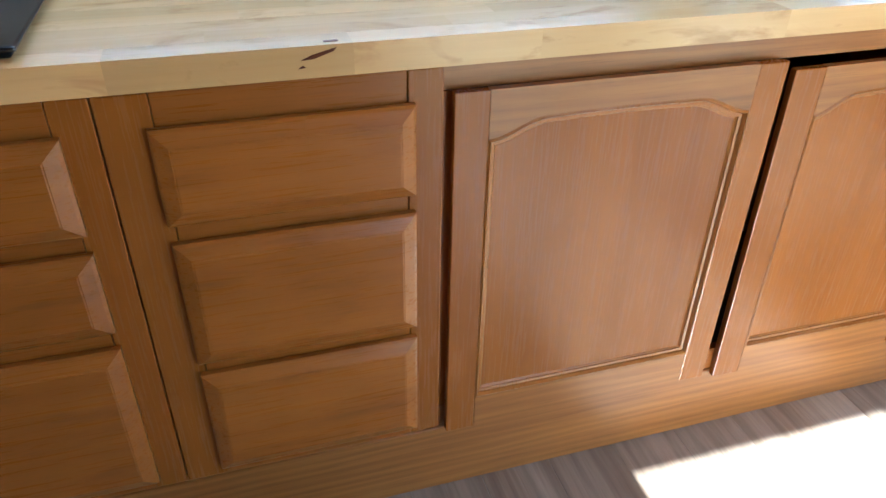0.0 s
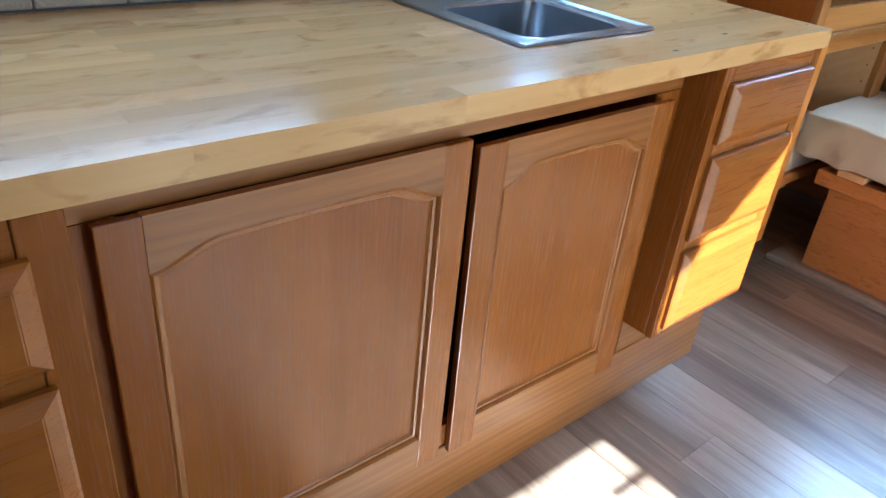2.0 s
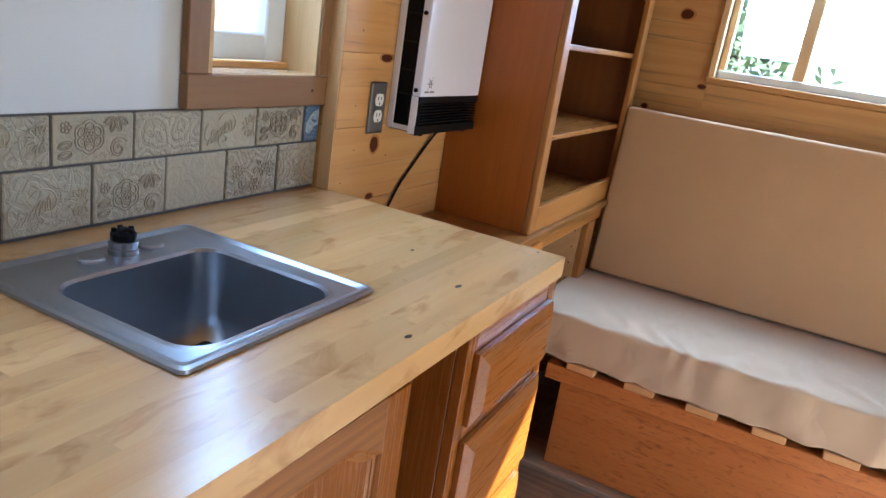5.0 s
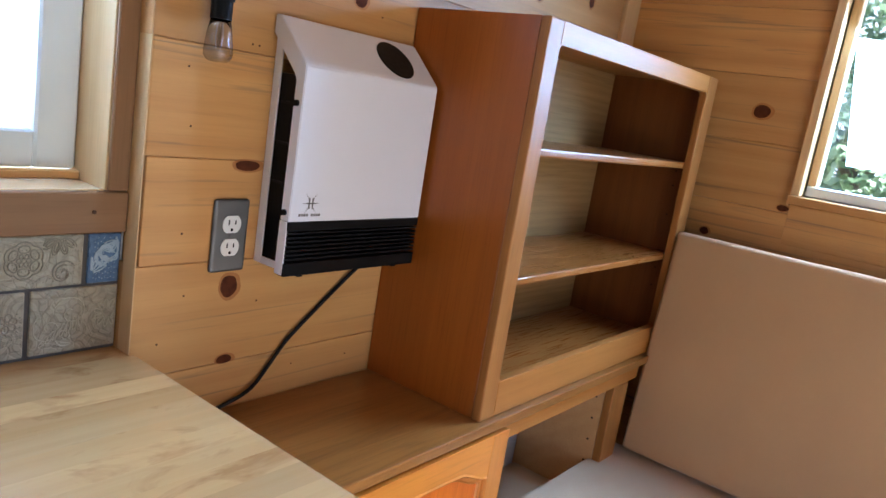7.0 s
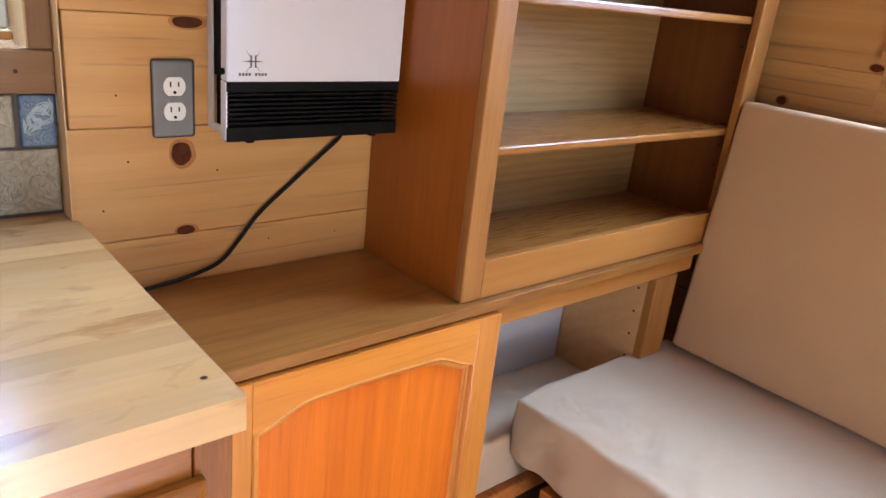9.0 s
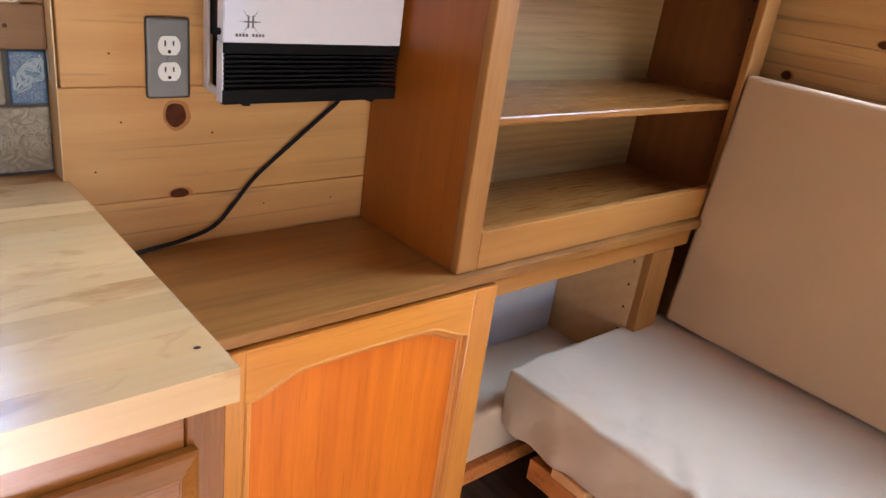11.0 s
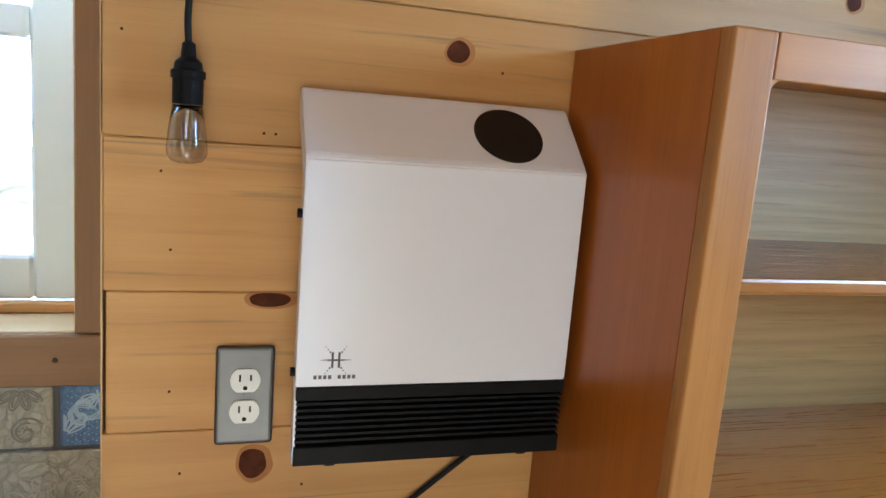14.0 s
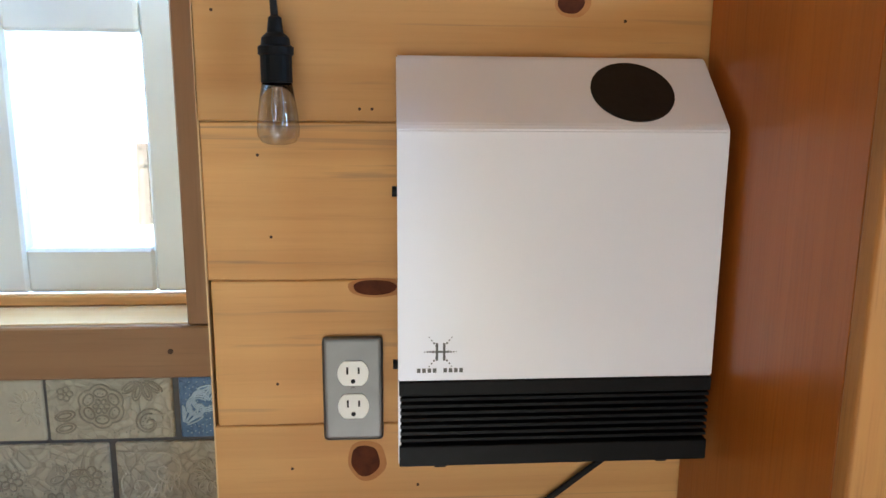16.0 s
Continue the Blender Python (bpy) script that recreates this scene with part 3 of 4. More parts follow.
def cathedral_door(parent, x0, x1, z0, z1, y, stile, top, bottom, rise, shoulder, mat_v, mat_h, thick=0.019, lip=0.014, bead=None, mat_s=None):
    """A frame-and-panel door with an arched panel: stiles, rails, sticking and panel, as parts of one door."""
    door = part("door", prism(bmesh.new(), [(x0 + 0.004, z0 + 0.004), (x1 - 0.004, z0 + 0.004), (x1 - 0.004, z1 - 0.004), (x0 + 0.004, z1 - 0.004)], y + thick - 0.004, y + thick), mat_v, parent)
    a, b = x0 + stile, x1 - stile
    part("stile", block(x0, a, y, y + thick - 0.005, z0, z1, 0.0022, 2), mat_s or mat_v, door)
    part("stile", block(b, x1, y, y + thick - 0.005, z0, z1, 0.0022, 2), mat_s or mat_v, door)
    part("rail", block(a, b, y + 0.0006, y + thick - 0.005, z0, z0 + bottom, 0.001), mat_h, door)
    head = arch_line(a, b, z1 - top, rise, shoulder)
    part("arched_rail", prism(bmesh.new(), head + [(b, z1), (a, z1)], y + 0.0006, y + thick - 0.005), mat_h, door)
    loop = [(a, z0 + bottom)] + head + [(b, z0 + bottom)]
    cx, cz = (a + b) / 2, (z0 + bottom + z1 - top) / 2

    def inset(d):
        wx, wz = 1 - 2 * d / (b - a), 1 - 2 * d / (z1 - top - z0 - bottom)
        return [(cx + (px - cx) * wx, cz + (pz - cz) * wz) for px, pz in loop]

    bm = bmesh.new()
    rings = [[bm.verts.new((px, yy, pz)) for px, pz in inset(d)] for d, yy in ((0.0, y + 0.0004), (0.003, y - 0.0015), (0.006, y + 0.003), (0.0068, y + 0.0065), (0.012, y + 0.0075), (0.0125, y + 0.0095), (lip + 0.003, y + 0.0135))]
    n = len(loop)
    for p, q in zip(rings, rings[1:]):
        for k in range(n):
            bm.faces.new((p[k], p[(k + 1) % n], q[(k + 1) % n], q[k]))
    bmesh.ops.recalc_face_normals(bm, faces=bm.faces[:])
    part("sticking", bm, bead or bead_oak, door, "rounded moulding round the panel")
    part("panel", prism(bmesh.new(), inset(0.006), y + 0.0125, y + thick - 0.0045), mat_v, door)
    return door


sink_cab = thing("sink_cabinet", (0.99, 1.40, FLOOR), "brown oak sink unit with two arched doors, one ajar", "cabinet", "kitchen base units")
part("top_rail", block(0.404, 1.584, 1.172, 1.19, 0.868, 0.934, 0.001), rail_oak, sink_cab)
part("bottom_rail", block(0.404, 1.584, 1.172, 1.19, 0.19, 0.245, 0.001), oak_h, sink_cab)
part("stile", block(0.404, 0.47, 1.172, 1.19, 0.246, 0.867, 0.001), oak_v, sink_cab)
part("stile", block(1.50, 1.584, 1.172, 1.19, 0.246, 0.867, 0.001), oak_v, sink_cab)
part("inner_back", block(0.404, 1.584, 1.64, 1.65, 0.15, 0.78), shade_brown, sink_cab)
part("inner_floor", block(0.404, 1.584, 1.20, 1.64, 0.17, 0.185), shade_brown, sink_cab)
cathedral_door(sink_cab, 0.437, 0.999, 0.195, 0.871, DOOR_Y, 0.055, 0.078, 0.075, 0.026, 0.2, oak_v, rail_oak)
d2 = cathedral_door(sink_cab, 1.033, 1.536, 0.182, 0.856, DOOR_Y, 0.060, 0.085, 0.07, 0.030, 0.2, oak_v, rail_oak)
d2.rotation_euler = (0, radians(-0.9), radians(-1.5))
part("middle_stile", block(0.975, 1.002, 1.172, 1.19, 0.246, 0.867, 0.001), oak_v, sink_cab)

plinth = thing("plinth", (0.76, 1.18, FLOOR), "oak kick boards under the kitchen units", "kick board")
part("board", block(-0.47, 1.985, 1.168, 1.20, FLOOR, 0.189, 0.002), rail_oak, plinth)
for a, b in ((-0.47, 0.403), (1.5845, 1.985)):
    part("riser", block(a, b, 1.170, 1.20, 0.1895, 0.282, 0.001), rail_oak, plinth)
tin = thing("bottle", (1.018, 1.25, 0.185), "red plastic bottle inside the sink cabinet", "bottle")
part("bottle_body", lathe(bmesh.new(), (1.018, 1.25, 0.185), [(0.001, 0.0), (0.035, 0.0), (0.036, 0.10), (0.015, 0.14), (0.013, 0.15), (0.001, 0.15)]), red_stuff, tin, smooth=True)
part("cap", lathe(bmesh.new(), (1.018, 1.25, 0.337), [(0.001, 0.0), (0.014, 0.0), (0.014, 0.025), (0.001, 0.025)]), socket_white, tin)

# ---- worktop: staves glued side by side, cut out for the sink ----
CUT = (1.190, 1.505, 1.2605, 1.60)
worktop = thing("worktop", (0.6, 1.39, 0.934), "glossy butcher-block counter of pale glued staves", "worktop")
ROWS_N, WT0, WT1, WX0, WX1 = 14, 1.084, 1.699, -0.95, 1.984
stave_mesh = None
rng = random.Random(4)
for r in range(ROWS_N):
    ya = WT0 + (WT1 - WT0) * r / ROWS_N
    yb = WT0 + (WT1 - WT0) * (r + 1) / ROWS_N
    cuts = [WX0]
    while cuts[-1] < WX1 - 0.5:
        cuts.append(cuts[-1] + rng.uniform(0.22, 0.62))
    cuts[-1] = WX1
    spans = []
    for a, b in zip(cuts, cuts[1:]):
        if yb > CUT[2] and ya < CUT[3] and b > CUT[0] and a < CUT[1]:
            spans += [s for s in ((a, min(b, CUT[0])), (max(a, CUT[1]), b)) if s[1] - s[0] > 0.004]
        else:
            spans.append((a, b))
    for a, b in spans:
        part("stave", block(a, b, ya, yb, 0.9345, TOP + 0.0001 * (r % 2)), butcher, worktop)
scar = part("scar", prism(bmesh.new(), [(0.222, 0.957), (0.236, 0.963), (0.266, 0.9705), (0.262, 0.966), (0.238, 0.958)], 1.0832, 1.0845), knot_brown, worktop, "dark knot scar in the edge")
part("scar", block(0.252, 0.270, 1.094, 1.100, TOP - 0.001, TOP + 0.0006), knot_brown, worktop, "dark knot scar on the top")
part("scar", prism(bmesh.new(), [(0.218, 0.947), (0.224, 0.951), (0.228, 0.948)], 1.0832, 1.0845), knot_brown, worktop, "dark fleck")

for u, v, ru, rv in ((1.962, 1.134, 0.004, 0.003), (1.660, 1.155, 0.010, 0.004), (1.434, 1.114, 0.008, 0.004), (1.76, 1.30, 0.006, 0.003)):
    spot = bmesh.new()
    bmesh.ops.create_circle(spot, cap_ends=True, segments=14, radius=1.0, matrix=Matrix.Translation((u, v, TOP + 0.0006)) @ Matrix.Diagonal((ru, rv, 1, 1)))
    part("knot", spot, nail_dark, worktop, "small dark knot in the top")

cook = thing("cooktop", (-0.36, 1.36, TOP), "black glass cooktop set on the wooden counter", "cooktop")
part("glass_top", block(-0.66, -0.080, 1.108, 1.60, TOP + 0.009, TOP + 0.016, 0.003, 2), black_gloss, cook)
part("rim", block(-0.652, -0.088, 1.116, 1.592, TOP + 0.0012, TOP + 0.009, 0.002), black_plastic, cook)

# ---- sink ----
sink = thing("sink", (1.35, 1.425, TOP), "square brushed steel drop-in sink without its tap", "sink")


def rounded(x0, x1, y0, y1, r, n=6):
    out = []
    for cx, cy, start in ((x1 - r, y1 - r, 0), (x0 + r, y1 - r, 90), (x0 + r, y0 + r, 180), (x1 - r, y0 + r, 270)):
        for k in range(n + 1):
            a = radians(start + 90 * k / n)
            out.append((cx + r * math.cos(a), cy + r * math.sin(a)))
    return out


def shells(levels, close=True):
    bm = bmesh.new()
    rings = [[bm.verts.new((x, y, z)) for x, y in pts] for pts, z in levels]
    n = len(rings[0])
    for a, b in zip(rings, rings[1:]):
        for k in range(n):
            bm.faces.new((a[k], a[(k + 1) % n], b[(k + 1) % n], b[k]))
    if close:
        bm.faces.new(rings[-1])
    bmesh.ops.recalc_face_normals(bm, faces=bm.faces[:])
    return bm


S0, S1, S2, S3 = 1.163, 1.535, 1.231, 1.620
B0, B1, B2, B3 = 1.208, 1.480, 1.2625, 1.514
part("rim", shells([(rounded(S0, S1, S2, S3, 0.012), TOP + 0.0015), (rounded(S0 + 0.001, S1 - 0.001, S2 + 0.001, S3 - 0.001, 0.012), TOP + 0.006),
                    (rounded(S0 + 0.007, S1 - 0.007, S2 + 0.007, S3 - 0.007, 0.011), TOP + 0.0075), (rounded(S0 + 0.018, S1 - 0.018, S2 + 0.018, S3 - 0.018, 0.012), TOP + 0.004),
                    (rounded(B0 - 0.010, B1 + 0.010, B2 - 0.010, B3 + 0.010, 0.045), TOP + 0.004), (rounded(B0 - 0.004, B1 + 0.004, B2 - 0.004, B3 + 0.004, 0.043), TOP + 0.0055),
                    (rounded(B0, B1, B2, B3, 0.042), TOP + 0.001)], False), steel, sink, smooth=False)
bowl = part("bowl", shells([(rounded(B0, B1, B2, B3, 0.042), TOP + 0.001), (rounded(B0 + 0.006, B1 - 0.006, B2 + 0.006, B3 - 0.006, 0.045), TOP - 0.10),
                            (rounded(B0 + 0.012, B1 - 0.012, B2 + 0.012, B3 - 0.012, 0.05), TOP - 0.135), (rounded(B0 + 0.035, B1 - 0.035, B2 + 0.035, B3 - 0.035, 0.05), TOP - 0.15),
                            (rounded(B0 + 0.09, B1 - 0.09, B2 + 0.08, B3 - 0.08, 0.04), TOP - 0.153)]), steel, sink, smooth=True)
part("drain", lathe(bmesh.new(), (1.35, 1.40, TOP - 0.1525), [(0.0005, 0.001), (0.02, 0.001), (0.03, 0.004), (0.042, 0.004), (0.045, 0.0)]), steel, bowl, smooth=True)
for hx in (1.309, 1.413):
    part("hole_cover", lathe(bmesh.new(), (hx, 1.566, TOP + 0.004), [(0.019, 0.0), (0.019, 0.003), (0.016, 0.005), (0.0005, 0.0055)]), steel, sink)
stub = part("tap_stub", lathe(bmesh.new(), (1.363, 1.566, TOP + 0.004), [(0.0215, 0.0), (0.0215, 0.007), (0.0195, 0.008), (0.0195, 0.012), (0.021, 0.013), (0.021, 0.020), (0.0005, 0.020)]), steel, sink, "threaded steel stub of the missing tap")
part("cartridge", lathe(bmesh.new(), (1.363, 1.566, TOP + 0.0241), [(0.0175, 0.0), (0.0185, 0.011), (0.015, 0.013), (0.008, 0.014), (0.0075, 0.018), (0.0005, 0.018)], 10), black_plastic, stub, "black plastic valve")
for a in range(5):
    part("tooth", block(1.363 + 0.013 * math.cos(a * 1.257) - 0.003, 1.363 + 0.013 * math.cos(a * 1.257) + 0.003, 1.566 + 0.013 * math.sin(a * 1.257) - 0.003, 1.566 + 0.013 * math.sin(a * 1.257) + 0.003, TOP + 0.036, TOP + 0.0425, 0.0005), black_plastic, stub)
spout = thing("tap_body", (1.33, 1.39, TOP - 0.15), "loose dark tap lying in the sink bowl", "tap")
part("tap_tube", tube(bmesh.new(), (1.275, 1.405, TOP - 0.128), (1.41, 1.435, TOP - 0.128), 0.022, 0.018, 20), black_plastic, spout, smooth=True)
part("tap_end", tube(bmesh.new(), (1.258, 1.401, TOP - 0.128), (1.2745, 1.4048, TOP - 0.128), 0.025, 0.025, 20), rubber, spout)

part("edge_strip", block(1.9748, 1.9766, 1.6502, 1.6838, TOP + 0.002, 2.40), pine_z, north, "pale end edge of the plank wall")

# ---- low cabinet and shelf unit beyond the counter ----
low = thing("low_cabinet", (2.6, 1.5, FLOOR), "low oak cabinet with an orange arched door and open nook", "cabinet")
part("top_board", block(1.986, 3.30, 1.332, 1.648, 0.826, 0.847, 0.003, 2), low_oak, low)
part("front_rail", block(1.99, 3.27, 1.350, 1.368, 0.780, 0.825, 0.001), shelf_f, low)
part("divider", block(2.575, 2.598, 1.352, 1.64, 0.06, 0.779), shelf_fv, low)
part("side", block(1.99, 2.01, 1.352, 1.64, FLOOR, 0.779), shelf_fv, low)
part("inner_back", block(2.011, 2.574, 1.62, 1.64, FLOOR, 0.779), shade_brown, low)
part("nook_back", block(2.599, 3.129, 1.600, 1.612, 0.30, 0.779), white_board, low, "pale lining at the back of the nook")
part("nook_side", block(3.130, 3.148, 1.372, 1.599, 0.30, 0.779, 0.001), slat_birch, low, "pale plywood side of the nook")
for z in (0.50, 0.56, 0.62, 0.68, 0.74):
    part("peg_hole", tube(bmesh.new(), (3.1285, 1.392, z), (3.1305, 1.392, z), 0.003, sides=8), nail_dark, low)
part("stile", block(3.130, 3.215, 1.348, 1.371, 0.30, 0.779, 0.002), shelf_fv, low)
cathedral_door(low, 2.06, 2.603, 0.14, 0.818, 1.331, 0.055, 0.085, 0.07, 0.028, 0.22, orange_v, orange_h, bead=orange_bead, mat_s=orange_s)

shelf = thing("shelf_unit", (2.95, 1.5, 0.847), "stained oak open shelf unit with two shelves, empty", "shelf")
X0, X1, Z0, Z1 = 2.512, 3.378, 0.8475, 1.592
part("side", block(X0, X0 + 0.018, 1.368, 1.648, Z0, Z1, 0.001), shelf_v, shelf)
part("side", block(X1 - 0.018, X1, 1.368, 1.648, Z0, Z1, 0.001), shelf_shaded, shelf)
part("back", block(X0 + 0.019, X1 - 0.019, 1.632, 1.642, Z0 + 0.02, Z1 - 0.02), shelf_back, shelf, "pale oak veneer back")
part("top", block(X0 + 0.019, X1 - 0.019, 1.368, 1.648, Z1 - 0.019, Z1 - 0.001), shelf_f, shelf)
part("bottom", block(X0 + 0.019, X1 - 0.019, 1.368, 1.630, Z0 + 0.022, Z0 + 0.040), shelf_dim, shelf)
part("stile", block(X0 - 0.001, X0 + 0.046, 1.348, 1.3675, Z0, Z1, 0.003, 3), shelf_fv, shelf)
part("stile", block(X1 - 0.062, X1 + 0.001, 1.348, 1.3675, Z0, Z1, 0.003, 3), shelf_fv, shelf)
part("top_rail", block(X0 + 0.0465, X1 - 0.0625, 1.3485, 1.3675, Z1 - 0.042, Z1 - 0.0005, 0.001, 1), shelf_f, shelf)
# the frame's opening has rounded corners
for cx, cz, sx, sz in ((X0 + 0.0455, Z1 - 0.0415, 1, -1), (X1 - 0.0615, Z1 - 0.0415, -1, -1), (X0 + 0.0455, Z0 + 0.0725, 1, 1), (X1 - 0.0615, Z0 + 0.0725, -1, 1)):
    R = 0.012
    arc = [(cx + sx * R * (1 - math.sin(a)), cz + sz * R * (1 - math.cos(a))) for a in [k * math.pi / 12 for k in range(7)]]
    part("corner_fillet", prism(bmesh.new(), [(cx, cz)] + (arc if sx * sz < 0 else arc[::-1]), 1.3495, 1.367), shelf_fv, shelf)
part("bottom_rail", block(X0 + 0.0465, X1 - 0.0625, 1.3485, 1.3675, Z0 + 0.0005, Z0 + 0.073, 0.002, 2), shelf_f, shelf)
for z in (1.367, 1.118):
    part("shelf_board", block(X0 + 0.019, X1 - 0.019, 1.369, 1.630, z - 0.017, z, 0.004, 2), shelf_dim, shelf)
for z in (1.02, 1.07, 1.12, 1.22, 1.30, 1.34):
    for y in (1.40,):
        part("peg_hole", tube(bmesh.new(), (X1 - 0.0185, y, z), (X1 - 0.0175, y, z), 0.003, sides=8), nail_dark, shelf)

# ---- bench ----
bench = thing("bench", (3.08, 0.4, 0.0435), "slatted pull-out bench with an orange plywood front", "bench")
END = -0.50
part("front_panel", block(2.770, 2.788, END, 1.236, 0.0435, 0.345, 0.002), ply, bench)
part("side_panel", block(2.789, 3.44, 1.216, 1.235, 0.0435, 0.345), ply, bench)
part("front_rail", block(2.745, 2.790, END, 1.285, 0.3455, 0.398, 0.003), ply, bench)
yy = 1.223
while yy > END + 0.1:
    part("slat", block(2.740, 3.42, yy - 0.091, yy, 0.3985, 0.422, 0.003), slat_birch, bench)
    yy -= 0.1855
# dark sheet standing for the shade between the slats
part("deck", block(2.82, 3.43, END, 1.28, 0.3985, 0.420), shade_brown, bench)
shoe = part("floor_step", block(2.725, 3.445, END, 1.345, FLOOR, 0.043, 0.003), vinyl)
tagged(shoe, "low dark step in the floor under the bench", "floor step", kind="structure")


def padded(x0, x1, y0, y1, z0, z1, r, nx, ny, sag, folds, seed):
    """A cushion: a rounded slab with soft creases across its top and front."""
    bm = bmesh.new()
    rnd = Vector((seed * 3.1, seed * 1.7, 0))
    grid = {}

    def put(x, y, z):
        key = (round(x, 5), round(y, 5), round(z, 5))
        if key not in grid:
            cx, cy, cz = min(max(x, x0 + r), x1 - r), min(max(y, y0 + r), y1 - r), min(max(z, z0 + r), z1 - r)
            d = Vector((x - cx, y - cy, z - cz))
            p = Vector((cx, cy, cz)) + (d.normalized() * r if d.length > 1e-6 else d)
            q = Vector((p.x * 7, p.y * 7, p.z * 7)) + rnd
            crease = noise.noise(q) + 0.6 * noise.noise(q * 2.3) + 0.5 * (1 - 2 * abs(noise.noise(Vector((q.x * 1.1, q.y * 2.6 + q.x * 1.3, q.z)))))
            fold = math.sin(38 * (p.y + 0.25 * noise.noise(q * 0.6)) + 4 * noise.noise(q)) * max(0.0, 1 - abs(p.x - x0) / 0.28)
            nrm = d.normalized() if d.length > 1e-6 else Vector((0, 0, 1))
            grid[key] = bm.verts.new(p + nrm * (sag * crease + folds * fold))
        return grid[key]

    def steps(a, b, n):
        base = [a + (b - a) * i / n for i in range(n + 1)]
        return sorted(set([round(v, 5) for v in base + [a + r * 0.3, a + r * 0.65, a + r, b - r, b - r * 0.65, b - r * 0.3]]))

    xs, ys, zs = steps(x0, x1, nx), steps(y0, y1, ny), steps(z0, z1, 4)
    for p, q, w in ((xs, ys, "z"), (xs, zs, "y"), (ys, zs, "x")):
        lows = {"z": (z0, z1), "y": (y0, y1), "x": (x0, x1)}[w]
        for fixed in lows:
            for a, b in zip(p, p[1:]):
                for c, d in zip(q, q[1:]):
                    corners = [(a, c), (b, c), (b, d), (a, d)]
                    vs = [put(*{"z": (u, v, fixed), "y": (u, fixed, v), "x": (fixed, u, v)}[w]) for u, v in corners]
                    if len(set(vs)) == 4:
                        bm.faces.new(vs)
    bmesh.ops.recalc_face_normals(bm, faces=bm.faces[:])
    return bm


seat = thing("seat_cushion", (3.0, 0.4, 0.4225), "creased cream seat cushion with a tan side, on the bench", "cushion")
part("cover", padded(2.738, 3.30, END, 1.386, 0.4235, 0.570, 0.012, 40, 260, 0.0022, 0.0042, 3), mattress, seat, smooth=True)
nook = part("nook_cushion", padded(2.605, 3.127, 1.386, 1.597, 0.34, 0.468, 0.015, 10, 6, 0.002, 0.0, 5), mattress, smooth=True)
tagged(nook, "plain cream cushion filling the cabinet nook", "cushion")
nook_base = part("nook_base", block(2.602, 3.128, 1.373, 1.598, 0.30, 0.338, 0.002), ply, low)
back = part("back_cushion", padded(-0.05, 0.05, -0.95, 0.95, 0.0, 0.61, 0.012, 4, 40, 0.0008, 0.0, 9), back_cloth, smooth=True)
back.matrix_world = pose(3.296, 0.394, 0.576, 0, 6.2, 0)
tagged(back, "large flat tan cloth back cushion leaning on the wall", "cushion")

# ---- heater, outlet, cords, string light ----
heater = thing("wall_heater", (2.34, 1.61, 1.104), "white wall heater with black grille and round black dial", "heater")
HX0, HX1, HF = 2.180, 2.502, 1.562
bm = bmesh.new()
prof = [(HF, 1.196), (HF, 1.444), (1.566, 1.450), (1.6335, 1.515), (1.637, 1.517), (1.649, 1.517), (1.649, 1.488), (1.590, 1.430), (1.584, 1.420), (1.584, 1.196)]
ring_a = [bm.verts.new((HX0, y, z)) for y, z in prof]
ring_b = [bm.verts.new((HX1, y, z)) for y, z in prof]
for k in range(len(prof)):
    bm.faces.new((ring_a[k], ring_a[(k + 1) % len(prof)], ring_b[(k + 1) % len(prof)], ring_b[k]))
bm.faces.new(ring_a[::-1])
bm.faces.new(ring_b)
bmesh.ops.recalc_face_normals(bm, faces=bm.faces[:])
bmesh.ops.bevel(bm, geom=[e for e in bm.edges], offset=0.0015, segments=2, affect="EDGES")
part("body", bm, heater_white, heater)
part("side_frame", block(HX0, HX0 + 0.003, 1.566, 1.584, 1.106, 1.195), heater_white, heater)
part("core", block(HX0 + 0.0125, HX1 - 0.0125, 1.5845, 1.6485, 1.1965, 1.428), black_plastic, heater, "black inner housing with vents")
for x in (HX0 + 0.007, HX1 - 0.011):
    part("flange", block(x, x + 0.004, 1.632, 1.6495, 1.11, 1.486, 0.001), heater_white, heater)
    part("side_foot", block(x, x + 0.004, 1.586, 1.6315, 1.11, 1.122, 0.001), heater_white, heater)
grille = part("grille", block(HX0 + 0.022, HX1 - 0.022, 1.578, 1.648, 1.106, 1.195), black_plastic, heater)
part("grille_top", block(HX0 + 0.001, HX1, HF - 0.0005, 1.577, 1.180, 1.1955, 0.001), black_plastic, grille)
part("grille_foot", block(HX0 + 0.001, HX1, HF - 0.0005, 1.577, 1.104, 1.126, 0.001), black_plastic, grille)
for k in range(7):
    z = 1.1305 + k * 0.0073
    part("louvre", prism(bmesh.new(), [(HX0 + 0.002, z), (HX1 - 0.001, z), (HX1 - 0.001, z + 0.0032), (HX0 + 0.002, z + 0.0032)], HF + 0.001, 1.577), black_plastic, grille)
for x in (HX0 + 0.043, HX1 - 0.045):
    part("foot", block(x - 0.006, x + 0.006, 1.568, 1.585, 1.099, 1.1035, 0.001), black_plastic, heater)
for k in range(3):
    part("side_bar", block(HX0 + 0.0100, HX0 + 0.0123, 1.586, 1.631, 1.25 + k * 0.065, 1.254 + k * 0.065), rubber, heater)
for z in (1.21, 1.385):
    part("side_knob", tube(bmesh.new(), (HX0 - 0.005, 1.574, z), (HX0 + 0.001, 1.574, z), 0.005, sides=12), black_plastic, heater)
tilt = Vector((0, 1.6335 - 1.566, 1.515 - 1.450)).normalized()
out = Vector((0, -tilt.z, tilt.y))
centre = Vector((2.4145, 1.5985, 1.4815))
bm = bmesh.new()
rings = []
